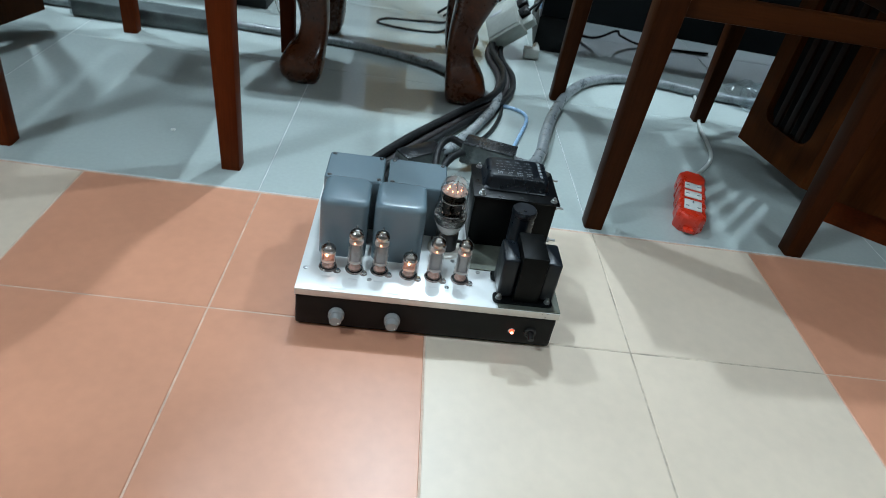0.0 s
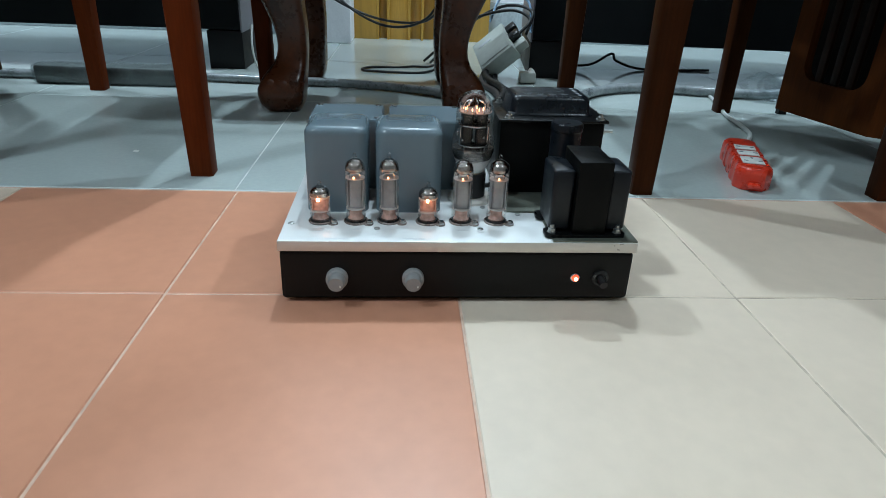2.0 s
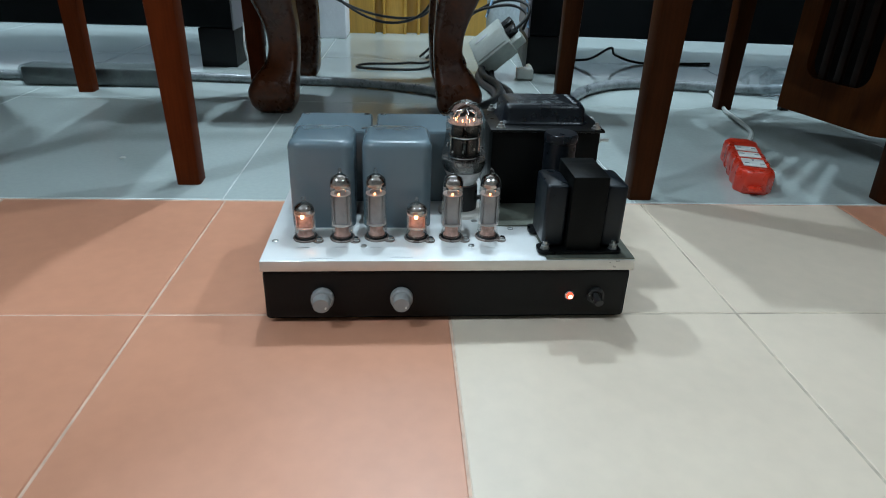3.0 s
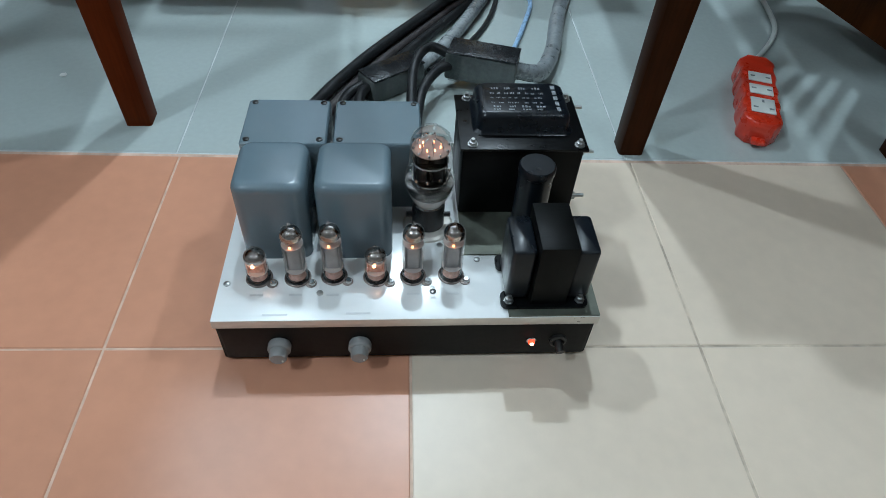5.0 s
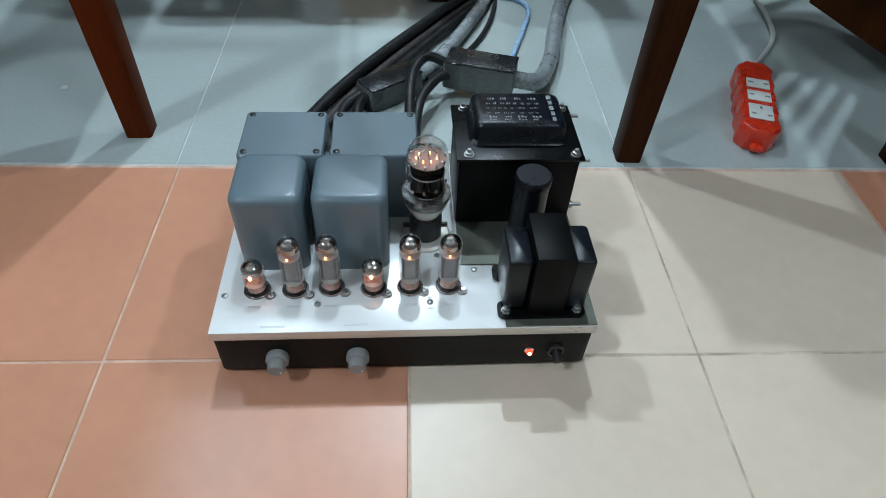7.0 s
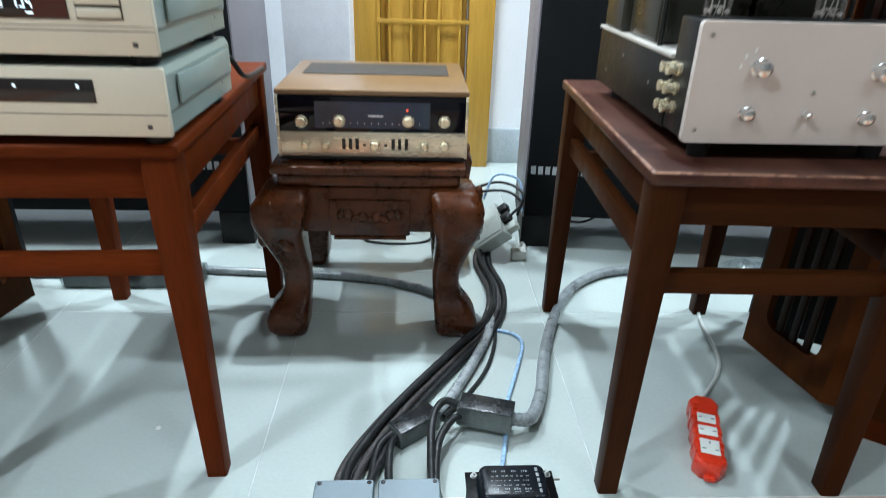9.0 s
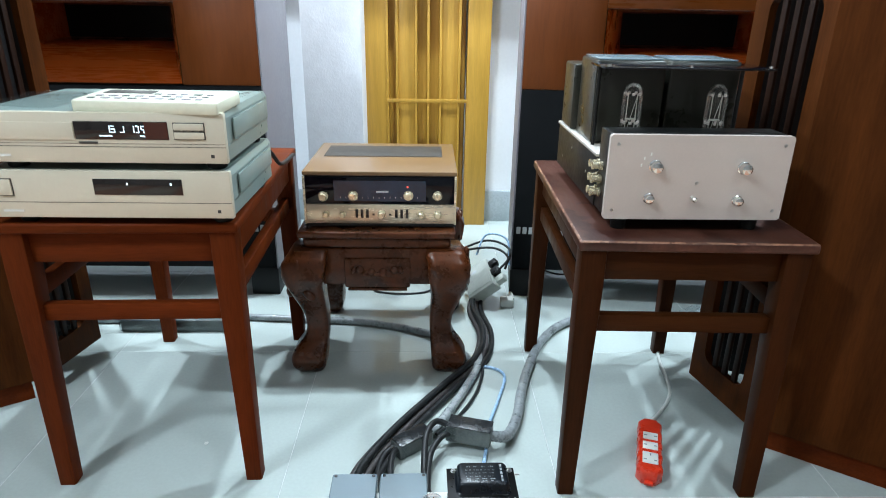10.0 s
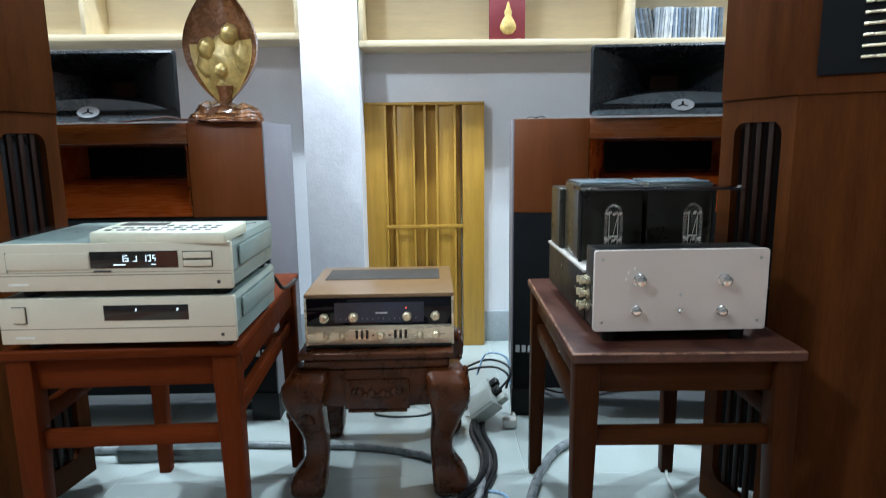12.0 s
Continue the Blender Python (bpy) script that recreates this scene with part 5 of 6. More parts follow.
    bar("jack", -0.370, -0.364, 0.010, 0.016, DARK_LINE, 0.0005, bev=0)
    for x in (x0 + 0.05, x1 - 0.03):
        for y in (y0 + 0.035, y1 - 0.04):
            bm = B()
            lathe(bm, [(0.016, 0), (0.018, 0.003), (0.018, 0.0150)], (x, y, z), 18)
            part("foot", bm, RUBBER, t)


player("disc_player_lower", "champagne disc transport with dark window on red table", 0.594, 0.0860, False)
player("disc_player", "champagne disc player with lit display, stacked on another", 0.6945, 0.0870, True)


def remote():
    t = thing("remote_control", "cream remote control with grey keys on disc player", "remote control", (-0.470, 0.098, 0.796), -4)
    bm = B()
    loft(bm, [[(x, y, z) for x, y in rounded(0.252 - 2 * i, 0.112 - 2 * i, 0.004, 3)] for i, z in ((0.001, 0.0), (0, 0.002), (0, 0.018), (0.0015, 0.0205), (0.004, 0.0215))])
    bmesh.ops.transform(bm, matrix=Matrix.Rotation(radians(2.5), 4, "X"), verts=bm.verts)
    part("casing", bm, CREAM_PLASTIC, t, local=True)
    R = Matrix.Rotation(radians(2.5), 4, "X")
    bm = B()
    slab(bm, (-0.105, 0.010, 0.0216), (-0.015, 0.040, 0.0226), 0.0004)
    bmesh.ops.transform(bm, matrix=R, verts=bm.verts)
    part("window", bm, DARK_LINE, t, "dark display window", local=True)
    for r in range(3):
        for k in range(9):
            if r == 2 and k < 4:
                continue
            bm = B()
            x = -0.105 + 0.0235 * k + (0.003 if r else 0)
            slab(bm, (x, -0.042 + 0.022 * r, 0.0216), (x + 0.012 + 0.003 * (k % 2), -0.034 + 0.022 * r, 0.0232), 0.0005)
            bmesh.ops.transform(bm, matrix=R, verts=bm.verts)
            part("key", bm, SIDE_GREY if (k + r) % 3 else FERRITE, t, local=True)


remote()
bm = B()
grid = [[bm.verts.new((-0.775 + 0.035 * i, 0.06 + 0.04 * j, 0.7985 + 0.012 * abs(noise.noise(Vector((i * 0.7, j * 0.9, 3)))))) for j in range(6)] for i in range(5)]
for i in range(4):
    for j in range(5):
        bm.faces.new((grid[i][j], grid[i + 1][j], grid[i + 1][j + 1], grid[i][j + 1]))
single("plastic_film", bm, WRAP, "crumpled clear plastic film on the disc player", "plastic film")


# ---- valve amplifier on the side table ----
def table_amplifier():
    x0, x1, y0, zb = 0.331, 0.663, 0.058, 0.581
    t = thing("power_amplifier", "valve amplifier with rose aluminium front on worn table", "amplifier", ((x0 + x1) / 2, 0.28, zb), group="")
    b = 0.607
    bm = B()
    outline(bm, rounded(x1 - x0, 0.157, 0.006, 4, (x0 + x1) / 2, b + 0.0785), y0, y0 + 0.010, "y")
    f = part("front_panel", bm, PINK_ALU, t, "pale rose aluminium front panel")
    bm = B()
    slab(bm, (x0 + 0.004, y0 + 0.0105, b + 0.002), (x1 - 0.004, 0.140, b + 0.156), 0.002)
    part("front_box", bm, BLACK_STEEL, t)
    bm = B()
    slab(bm, (x0 + 0.002, 0.1405, b), (x1 - 0.002, 0.515, b + 0.098), 0.002)
    part("chassis", bm, BLACK_STEEL, t, "black steel chassis")
    bm = B()
    slab(bm, (x0 - 0.001, 0.141, b + 0.0985), (x1 + 0.001, 0.518, b + 0.104), 0.001)
    part("top_plate", bm, ALU_EDGE, t, "pale aluminium top plate")
    for x in (x0 + 0.04, x1 - 0.04):
        for y in (0.09, 0.47):
            bm = B()
            lathe(bm, [(0.014, 0), (0.016, 0.024)], (x, y, zb), 18)
            part("foot", bm, RUBBER, t)
    zt = b + 0.1045
    for a, c, y_0, y_1, top in ((x0 + 0.010, x0 + 0.150, 0.240, 0.375, 0.876), (x0 + 0.158, x0 + 0.300, 0.240, 0.375, 0.876), (x0 + 0.002, x0 + 0.075, 0.395, 0.500, 0.856), (x0 + 0.12, x0 + 0.29, 0.395, 0.500, 0.856)):
        bm = B()
        slab(bm, (a, y_0, zt), (c, y_1, top), 0.005, 3)
        part("transformer_cover", bm, OLIVE, t, "olive-black transformer cover")
    for a, c in ((x0 + 0.016, x0 + 0.144), (x0 + 0.164, x0 + 0.294)):
        bm = B()
        slab(bm, (a, 0.246, 0.8765), (c, 0.369, 0.8795), 0.001)
        part("cover_cap", bm, CAN_GREY, t, "grey cap plate")
    bm = B()
    slab(bm, (x0 - 0.004, 0.128, 0.8690), (x1 - 0.020, 0.236, 0.8730), 0.001)
    shelf = part("guard_plate", bm, BLACK_GLASS, t, "glossy dark guard plate")
    for x in (x0 + 0.006, x0 + 0.155, x1 - 0.03):
        bm = B()
        sweep(bm, [(x, 0.134, 0.8734), (x, 0.134, 0.8774)], 0.0038, 10, 2)
        part("plate_nut", bm, CHROME, shelf)
    for x in (x0 + 0.012, x1 - 0.036):
        bm = B()
        sweep(bm, [(x, 0.226, zt), (x, 0.226, 0.8688)], 0.004, 10, 2)
        part("post", bm, BLACK_STEEL, t)
    for x in (0.398, 0.562):
        v = Vector((x, 0.175, zt))
        bm = B()
        lathe(bm, [(0.022, 0), (0.022, 0.010), (0.019, 0.022), (0, 0.022)], v, 22)
        part("valve_base", bm, BAKELITE, t)
        bm = B()
        lathe(bm, [(0.017, 0.0225), (0.0195, 0.03), (0.0195, 0.105), (0.0175, 0.118), (0.010, 0.127), (0, 0.130)], v, 26)
        g = part("valve_glass", bm, CLEAR_BULB, t, "clear cylindrical valve", angle=70)
        bm = B()
        loft(bm, [[(x + p, 0.175 + q, v.z + z) for p, q in rounded(0.020, 0.012, 0.003, 3)] for z in (0.060, 0.062)])
        for s in (-1, 1):
            sweep(bm, [v + Vector((s * 0.009, 0, 0.022)), v + Vector((s * 0.009, 0, 0.108))], 0.0009, 6, 3)
        sweep(bm, [v + Vector((-0.008, -0.002, 0.03)), v + Vector((0.007, -0.002, 0.10))], 0.0006, 6, 3)
        part("electrode", bm, ALU_EDGE, g)
        bm = B()
        for q in range(7):
            a = 2 * math.pi * q / 7
            lathe(bm, [(0, 0), (0.0030, 0.001), (0.0030, 0.005), (0, 0.006)], v + Vector((0.0145 * math.cos(a), 0.0145 * math.sin(a), 0.106)), 8)
            lathe(bm, [(0, 0), (0.0030, 0.001), (0.0030, 0.005), (0, 0.006)], v + Vector((0.0145 * math.cos(a), 0.0145 * math.sin(a), 0.052)), 8)
        # pale mica colour stands for the glint of chrome supports
        part("bright_support", bm, MICA, g, "ring of supports coloured pale for a chrome glint")
    for x, z, r, ln in ((0.416, 0.101, 0.0115, 0.017), (0.578, 0.099, 0.0115, 0.017), (0.411, 0.041, 0.0095, 0.013), (0.576, 0.038, 0.0095, 0.013), (0.494, 0.041, 0.0058, 0.012)):
        bm = B()
        lathe(bm, [(r, 0), (r, 0.002), (r * 0.86, 0.003), (r * 0.82, ln), (r * 0.5, ln + 0.002), (0, ln + 0.002)], (x, y0 - 0.0002, b + z), 24, FRONT)
        part("knob", bm, CHROME, f, "polished round knob")
    for x, z in ((0.346, 0.018), (0.647, 0.018), (0.346, 0.140), (0.647, 0.140), (0.497, 0.070)):
        bm = B()
        lathe(bm, [(0.0032, 0), (0.003, 0.0008), (0, 0.0008)], (x, y0 - 0.0002, b + z), 12, FRONT)
        part("panel_screw", bm, STEEL, f)
    for k in range(3):
        a = radians(110 + 35 * k)
        bm = B()
        slab(bm, (0.415 + 0.024 * math.cos(a) - 0.0012, y0 - 0.0006, b + 0.102 + 0.022 * math.sin(a) - 0.003), (0.415 + 0.024 * math.cos(a) + 0.0012, y0 - 0.0001, b + 0.102 + 0.022 * math.sin(a) + 0.003))
        part("print_bar", bm, WHITE_PLASTIC, f, smooth=False)
    for k in range(3):
        for y in (0.112, 0.134):
            bm = B()
            lathe(bm, [(0.0085, 0), (0.0085, 0.004), (0.0062, 0.005), (0.0062, 0.015), (0.0075, 0.0155), (0.0075, 0.019), (0, 0.019)], (x0 + 0.004, y, b + 0.036 + 0.026 * k), 14, Matrix.Rotation(radians(-90), 4, "Y"))
            part("terminal", bm, BRASS, t, "gilt terminal")
    for y, z in ((0.22, 0.05), (0.36, 0.07), (0.45, 0.03)):
        bm = B()
        lathe(bm, [(0.003, 0), (0.003, 0.001), (0, 0.001)], (x0 + 0.002, y, b + z), 10, Matrix.Rotation(radians(-90), 4, "Y"))
        part("side_screw", bm, STEEL, t)


table_amplifier()


# ---- red socket strip ----
def socket_strip():
    t = thing("power_strip", "red plastic socket strip with three white outlets on floor", "power strip", (0.524, 0.134, 0), 71.6)
    bm = B()
    n = 40
    L = 0.198

    def half(u):
        return 0.0268 + 0.0013 * math.cos(u * math.pi * 5) - 0.010 * max(0, abs(u) - 0.86) / 0.14
    pts = [(-L / 2 + L * k / n, half(-1 + 2 * k / n)) for k in range(n + 1)]
    ring = pts + [(a, -b) for a, b in pts[::-1]]
    loft(bm, [[(a * q, b * r, z) for a, b in ring] for q, r, z in ((0.98, 0.96, 0), (1, 1, 0.003), (1, 1, 0.028), (0.99, 0.95, 0.0335), (0.975, 0.86, 0.036))])
    part("casing", bm, RED_PLASTIC, t, local=True, angle=45)
    bm = B()
    box(bm, (-L / 2 - 0.004, 0, 0.010), (0.014, 0.020, 0.008), 0.003)
    part("hanger", bm, RED_PLASTIC, t, local=True)
    for x, w in ((-0.052, 0.044), (-0.008, 0.030), (0.028, 0.030)):
        bm = B()
        box(bm, (x, 0, 0.0372), (w * 0.88, 0.034, 0.0022), 0.0012)
        o = part("outlet", bm, WHITE_PLASTIC, t, "white socket insert", local=True)
        for dy in (-0.011, 0.011):
            bm = B()
            box(bm, (x - (0.008 if w > 0.04 else 0), dy, 0.0385), (0.0028, 0.0065, 0.0008))
            part("slot", bm, INK, o, local=True, smooth=False)
        if w > 0.04:
            bm = B()
            box(bm, (x + 0.010, 0, 0.0385), (0.0065, 0.0030, 0.0008))
            part("slot", bm, INK, o, local=True, smooth=False)


socket_strip()


# ---- cables ----
def cable(label, pts, r, m, n=10, ribs=0.0, name="cable", group="", steps=8):
    bm = B()
    sweep(bm, pts, r, n, steps, ribs, len(label) + int(r * 9999))
    return single(name, bm, m, label, "cable", group, angle=60)


for k, (dx, dz, m, r) in enumerate(((-0.014, 0.0, SLEEVE, 0.0085), (0.006, 0.0, SLEEVE, 0.0085), (0.024, 0.001, CABLE, 0.008), (-0.004, 0.0155, CABLE, 0.0085))):
    z = r + 0.0005 + dz
    cable("thick black interconnect cable in a braided sleeve on the tiles", [(0.205 + 0.3 * dx, 1.00, z + 0.05), (0.165 + dx, 0.885, z), (0.186 + dx, 0.70, z), (0.155 + dx, 0.545, z), (0.050 + dx * 1.1, 0.385, z), (-0.060 + dx * 1.3, 0.215, z), (-0.128 + dx * 1.5, 0.070, z + 0.004), (-0.135 + dx * 1.2, -0.02, z + 0.012), (-0.115 + dx, -0.056, 0.040)], r, m, group="amplifier cables")
cable("milky plastic-sleeved cable on the tiles", [(0.165, 0.60, 0.010), (0.150, 0.500, 0.0105), (0.108, 0.390, 0.0105), (0.060, 0.285, 0.0105), (0.030, 0.225, 0.014), (0.008, 0.195, 0.022)], 0.0115, CLEAR_SLEEVE, ribs=0.03, steps=14)
cable("thin black cable beside the sleeved one", [(0.170, 0.58, 0.004), (0.162, 0.470, 0.0045), (0.130, 0.360, 0.0045), (0.080, 0.270, 0.0045), (0.030, 0.200, 0.012)], 0.0042, CABLE)
cable("grey plastic-wrapped conduit curving over the tiles", [(0.955, 0.755, 0.022), (0.88, 0.765, 0.0145), (0.77, 0.785, 0.0135), (0.64, 0.815, 0.0135), (0.53, 0.808, 0.0135), (0.43, 0.745, 0.0135), (0.355, 0.640, 0.0135), (0.297, 0.500, 0.0135), (0.258, 0.370, 0.0135), (0.236, 0.275, 0.0135), (0.208, 0.200, 0.018), (0.185, 0.165, 0.032), (0.150, 0.158, 0.042)], 0.0130, CONDUIT, 12, 0.06, "conduit", steps=14)
cable("grey conduit lying across the tiles behind the stool", [(-1.15, 0.79, 0.012), (-0.97, 0.785, 0.0115), (-0.80, 0.83, 0.0115), (-0.555, 0.805, 0.0115), (-0.25, 0.780, 0.0115), (-0.10, 0.745, 0.0115), (0.020, 0.690, 0.0115), (0.105, 0.585, 0.0115), (0.155, 0.50, 0.012)], 0.0110, CONDUIT, 12, 0.06, "conduit", steps=12)
cable("pale blue striped cable looping on the tiles", [(0.120, 0.545, 0.004), (0.155, 0.522, 0.0045), (0.208, 0.500, 0.0045), (0.224, 0.455, 0.0045), (0.195, 0.350, 0.0045), (0.160, 0.240, 0.0045), (0.146, 0.150, 0.0045), (0.128, 0.060, 0.0045), (0.118, -0.015, 0.010), (0.115, -0.056, 0.022)], 0.0042, BLUE_CABLE)
cable("off-white mains cable of the red socket strip", [(0.76, 0.80, 0.004), (0.725, 0.66, 0.0045), (0.695, 0.56, 0.0045), (0.683, 0.47, 0.0045), (0.668, 0.395, 0.0045), (0.640, 0.340, 0.0045), (0.590, 0.278, 0.0045), (0.565, 0.252, 0.010), (0.554, 0.231, 0.018)], 0.0044, WHITE_CABLE)
for label, pts in (("black lead from a wrapped block to the amplifier", [(-0.055, 0.140, 0.022), (-0.070, 0.105, 0.026), (-0.070, 0.03, 0.020), (-0.055, -0.055, 0.030)]),
                   ("black lead from a wrapped block to the amplifier", [(-0.062, 0.150, 0.022), (-0.092, 0.110, 0.018), (-0.10, 0.03, 0.016), (-0.095, -0.055, 0.028)]),
                   ("black lead arching from a wrapped block", [(0.062, 0.190, 0.045), (0.028, 0.188, 0.058), (0.006, 0.140, 0.052), (0.002, 0.04, 0.030), (0.006, -0.055, 0.034)]),
                   ("black lead arching from a wrapped block", [(0.066, 0.172, 0.040), (0.040, 0.150, 0.042), (0.016, 0.10, 0.034), (0.010, 0.02, 0.016), (0.022, -0.055, 0.032)])):
    cable(label, pts, 0.0072, CABLE, group="amplifier leads")


def wrapped_block(c, turn, size, label):
    t = thing("filter_block", label, "cable filter", c, turn, group="wrapped cable blocks")
    bm = B()
    box(bm, (0, 0, size[2] / 2), size, 0.004, 2)
    for v in bm.verts:
        v.co += Vector((noise.noise(v.co * 60), noise.noise(v.co * 60 + Vector((5, 0, 0))), 0)) * 0.0012
    part("block", bm, FERRITE, t, "dusty grey block", local=True)
    bm = B()
    box(bm, (0.001, 0, size[2] + 0.0016), (size[0] * 0.98, size[1] * 0.98, 0.0025), 0.001)
    part("tape", bm, TAPE, t, "black shiny tape", local=True)
    bm = B()
    box(bm, (-size[0] * 0.36, 0, size[2] / 2), (size[0] * 0.2, size[1] * 1.06, size[2] * 1.12), 0.004)
    part("film_wrap", bm, WRAP, t, "clear film wrapping", local=True)


wrapped_block((-0.027, 0.165, 0.0), 38, (0.095, 0.042, 0.036), "black taped cable block lying on the tiles")
wrapped_block((0.108, 0.172, 0.020), -16, (0.105, 0.046, 0.042), "black taped cable block held by stiff conduit")
# wrapped bar on the floor behind the red table
bm = B()
slab(bm, (-0.955, 0.722, 0.0), (-0.600, 0.790, 0.043), 0.006, 2)
for v in bm.verts:
    v.co += Vector((0, noise.noise(v.co * 30), noise.noise(v.co * 40) if v.co.z > 0.02 else 0)) * 0.003
bar_ob = single("wrapped_bar", bm, FERRITE, "dark bar wrapped in clear film on the tiles", "bar")
bm = B()
slab(bm, (-0.960, 0.718, 0.0005), (-0.596, 0.794, 0.0465), 0.008, 2)
for v in bm.verts:
    v.co += Vector((noise.noise(v.co * 60), noise.noise(v.co * 50), noise.noise(v.co * 70) if v.co.z > 0.02 else 0)) * 0.003
part("film", bm, WRAP, bar_ob, "clear film")


# white adaptor block with plugs by the loudspeaker
def adaptor():
    t = thing("power_adaptor", "white plastic adaptor block with black plugs on floor", "adaptor", (0.20, 0.93, 0.0), 0)
    e1 = Vector((0.73, -0.17, 0.66)).normalized()
    e2 = Vector((-0.22, 0.89, 0.33))
    e2 = (e2 - e1 * e2.dot(e1)).normalized()
    e3 = -e1.cross(e2)
    c = Vector((0.150, 0.900, 0.0345)) + e1 * 0.053 + e2 * 0.060 + e3 * 0.025
    R = Matrix(((e1.x, e2.x, e3.x, c.x), (e1.y, e2.y, e3.y, c.y), (e1.z, e2.z, e3.z, c.z), (0, 0, 0, 1)))

    def piece(nm, at, size, m, bev=0.003):
        bm = B()
        box(bm, at, size, bev, 2)
        bmesh.ops.transform(bm, matrix=R, verts=bm.verts)
        bmesh.ops.recalc_face_normals(bm, faces=bm.faces)
        part(nm, bm, m, t)
    piece("block", (0, 0, 0), (0.106, 0.120, 0.050), AGED_PLASTIC, 0.004)
    piece("cover_plate", (0.0, -0.018, -0.0262), (0.094, 0.062, 0.0024), AGED_PLASTIC, 0.001)
    piece("label_bar", (-0.015, 0.030, -0.0255), (0.040, 0.010, 0.001), PALE_INK, 0.0004)
    piece("plug", (0.066, -0.006, -0.006), (0.032, 0.024, 0.024), BAKELITE)
    piece("plug", (0.066, 0.030, -0.006), (0.032, 0.024, 0.024), BAKELITE)
    piece("plug", (0.068, -0.034, 0.010), (0.036, 0.026, 0.026), AGED_PLASTIC)


adaptor()
for label, pts, r, m in (("black mains lead at the adaptor", [(0.255, 0.94, 0.130), (0.285, 0.96, 0.165), (0.235, 1.00, 0.185), (0.130, 1.05, 0.150), (0.060, 1.12, 0.06), (0.02, 1.2, 0.005)], 0.0042, CABLE),
                         ("black mains lead at the adaptor", [(0.275, 0.95, 0.125), (0.292, 0.985, 0.185), (0.220, 1.06, 0.190), (0.110, 1.12, 0.120), (0.0, 1.22, 0.006)], 0.0042, CABLE),
                         ("thin black cable looped on the tiles behind the stool", [(0.095, 1.05, 0.10), (0.040, 1.06, 0.02), (0.0, 1.02, 0.004), (-0.10, 1.005, 0.004), (-0.185, 1.03, 0.004), (-0.16, 1.085, 0.004), (-0.05, 1.11, 0.004), (0.05, 1.13, 0.03), (0.06, 1.12, 0.25)], 0.0036, CABLE),
                         ("thin black cable hanging behind the stool", [(0.06, 0.93, 0.36), (0.05, 0.97, 0.24), (0.0, 1.1, 0.14), (-0.16, 1.25, 0.13), (-0.33, 1.3, 0.20), (-0.48, 1.46, 0.30)], 0.004, CABLE),
                         ("thin black cable hanging behind the stool", [(0.07, 0.95, 0.30), (0.0, 1.06, 0.15), (-0.14, 1.16, 0.12), (-0.30, 1.22, 0.22), (-0.42, 1.44, 0.42)], 0.004, CABLE),
                         ("thin grey-blue cable drooping to the tiles", [(-0.40, 1.45, 0.34), (-0.36, 1.40, 0.16), (-0.42, 1.34, 0.05), (-0.49, 1.45, 0.004)], 0.0035, BLUE_CABLE),
                         ("off-white cable at the loudspeaker foot", [(-0.495, 1.02, 0.12), (-0.490, 0.985, 0.06), (-0.475, 0.98, 0.005), (-0.46, 1.05, 0.004)], 0.003, WHITE_CABLE),
                         ("pale blue cable at the adaptor", [(0.18, 1.02, 0.15), (0.215, 1.05, 0.215), (0.285, 1.02, 0.21), (0.293, 0.975, 0.13)], 0.0035, BLUE_CABLE),
                         ("black cable loop under the loudspeaker", [(0.44, 1.25, 0.004), (0.52, 1.15, 0.02), (0.58, 1.12, 0.06), (0.62, 1.18, 0.03), (0.72, 1.2, 0.004), (0.95, 1.22, 0.004)], 0.0038, CABLE),
                         ("black cable from the disc players to the floor", [(-0.400, 0.345, 0.644), (-0.365, 0.40, 0.654), (-0.352, 0.46, 0.609), (-0.350, 0.60, 0.600)], 0.005, CABLE)):
    cable(label, pts, r, m)
bm = B()
for k in range(3):
    vs = bmesh.ops.create_icosphere(bm, subdivisions=3, radius=0.05)["verts"]
    for v in vs:
        v.co *= 1 + 0.35 * noise.noise(v.co * 22 + Vector((k * 7, 0, 0)))
        v.co.z = max(-0.032, v.co.z * 0.75)
    bmesh.ops.transform(bm, matrix=Matrix.Translation(((0.93, 0.76, 0.033), (0.97, 0.79, 0.033), (0.89, 0.775, 0.033))[k]), verts=vs)
single("plastic_bag", bm, WRAP, "crumpled clear plastic bag round the conduit end", "plastic bag", angle=20)
bm = B()
box(bm, (0.283, 0.915, 0.017), (0.044, 0.036, 0.030), 0.005, 2)
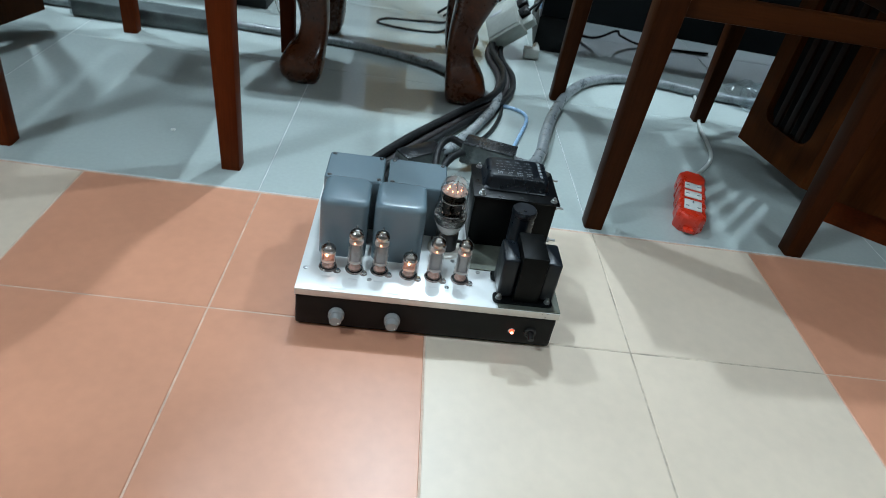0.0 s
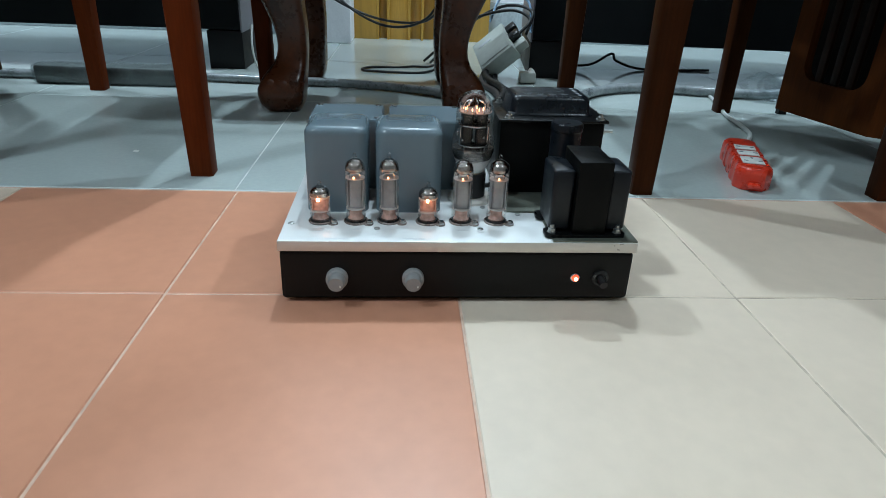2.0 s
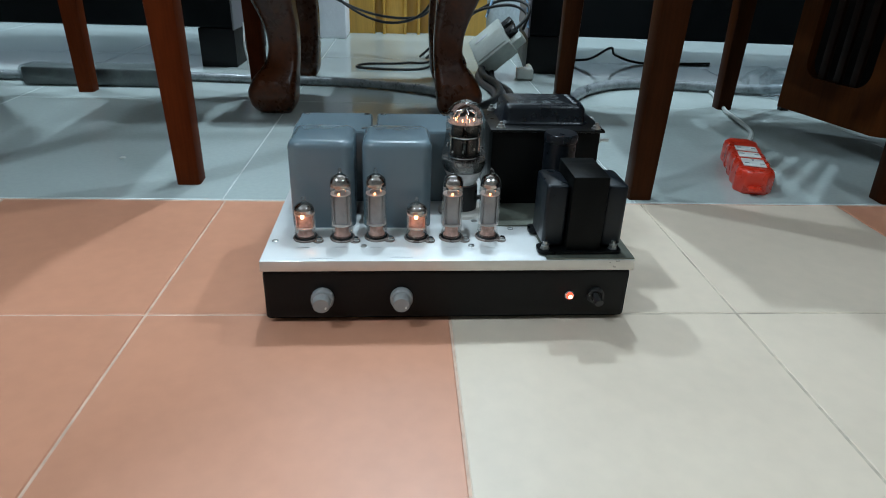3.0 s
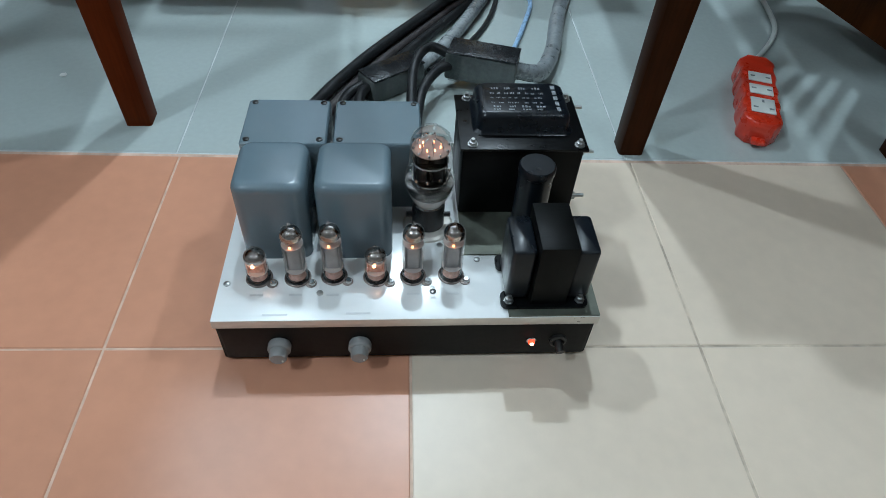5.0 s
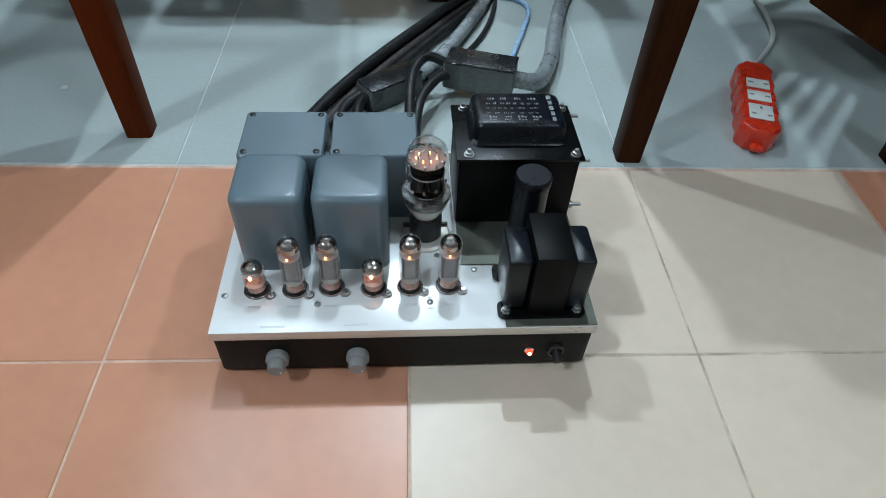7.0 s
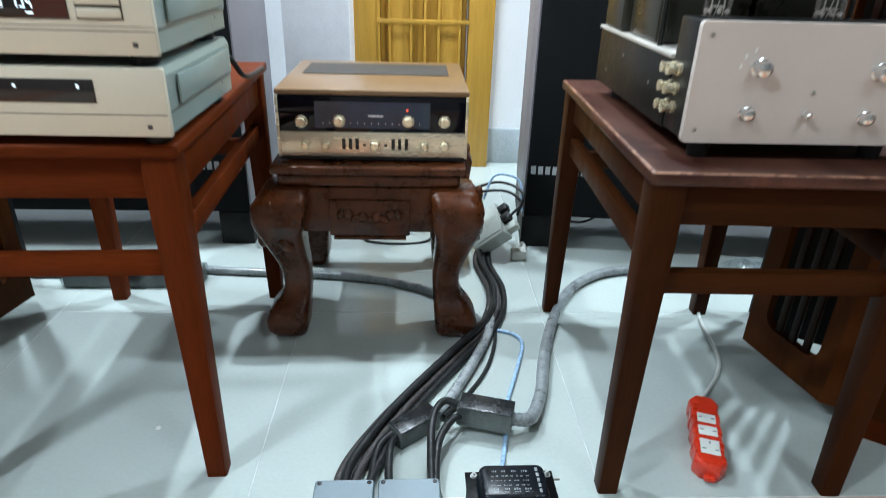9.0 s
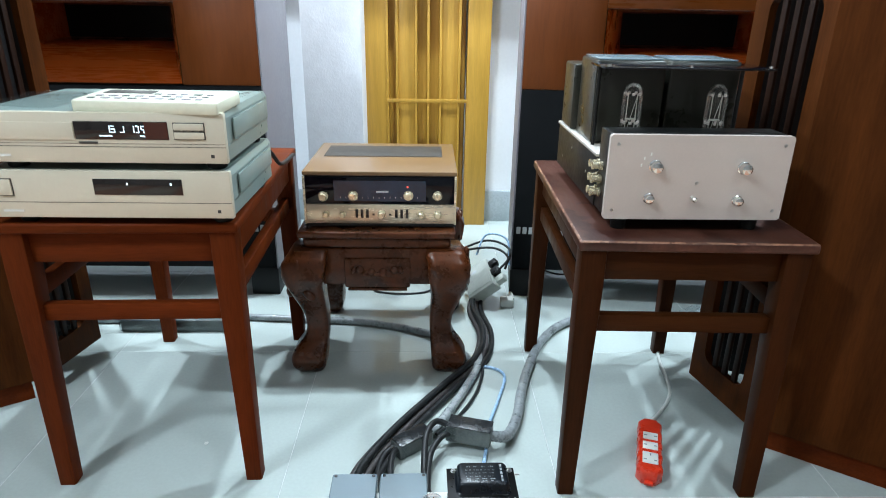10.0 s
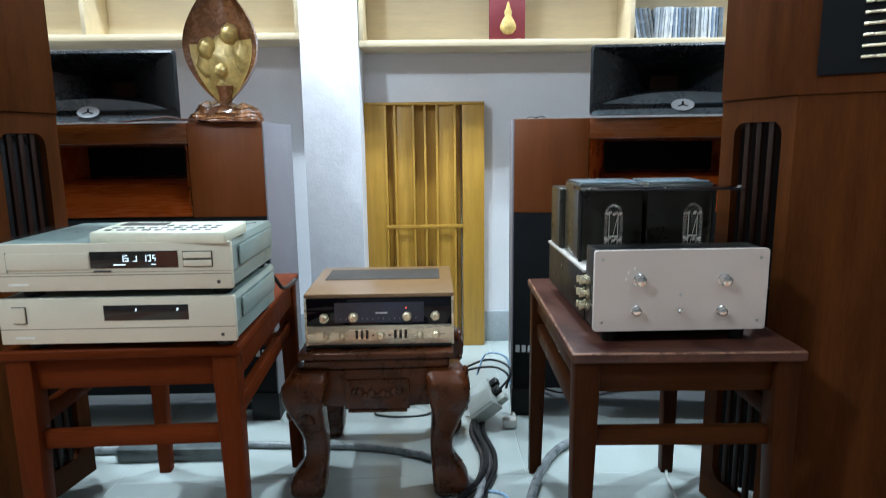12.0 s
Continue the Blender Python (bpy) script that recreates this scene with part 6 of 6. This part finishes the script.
lathe(bm, [(0.011, 0), (0.010, 0.020), (0.006, 0.034), (0, 0.034)], (0.300, 0.930, 0.018), 14, Matrix.Rotation(radians(-70), 4, "X"))
single("mains_plug", bm, WHITE_PLASTIC, "white mains plug lying on tiles by the adaptor", "plug")
bm = B()
vs = bmesh.ops.create_icosphere(bm, subdivisions=1, radius=0.006)["verts"]
for v in vs:
    v.co.z = max(0, v.co.z * 0.4)
bmesh.ops.transform(bm, matrix=Matrix.Translation((-0.513, 0.183, 0.0001)), verts=vs)
single("paper_crumb", bm, WHITE_PLASTIC, "small white crumb lying on the tiles", "crumb")


bm = B()
sweep(bm, [(0.344, 0.992, 1.0408), (0.357, 0.990, 1.0435), (0.372, 0.993, 1.0415), (0.392, 0.991, 1.0445), (0.407, 0.994, 1.0410)], 0.0022, 6, 4)
single("film_sliver", bm, BAKELITE, "curled black plastic sliver on the loudspeaker top", "plastic scrap")

# ---- floor tiles ----
def tile_mesh(name, size, m, gap):
    bm = B()
    a = size / 2 - gap
    loft(bm, [[(x, y, z) for x, y in ((a - i, a - i), (-a + i, a - i), (-a + i, -a + i), (a - i, -a + i))] for i, z in ((0, -0.0058), (0, -0.0012), (0.0012, 0.0))])
    return finish(name, bm, m, smooth=False)


rt = random.Random(9)
SMALL = {c: tile_mesh("tile", 0.3, m, 0.0009) for c, m in (("o", TILE_ORANGE), ("b", TILE_BEIGE))}
BIG = tile_mesh("large_tile", 0.6, TILE_GREY, 0.0006)
for i in range(-10, 10):
    for j in range(12):
        colour = "ob"[(i // 2) % 2 == 0]
        ob = new("tile", SMALL[colour])
        ob.parent = floor
        ob.matrix_basis = pose(0.15 + 0.3 * i, -0.152 - 0.3 * j, rt.uniform(-0.0003, 0.0), 0, 0, rt.uniform(-0.08, 0.08))
for i in range(-6, 7):
    for j in range(4):
        ob = new("large_tile", BIG)
        ob.parent = floor
        ob.matrix_basis = pose(-0.005 + 0.6 * i, 0.304 + 0.6 * j, rt.uniform(-0.0002, 0.0))
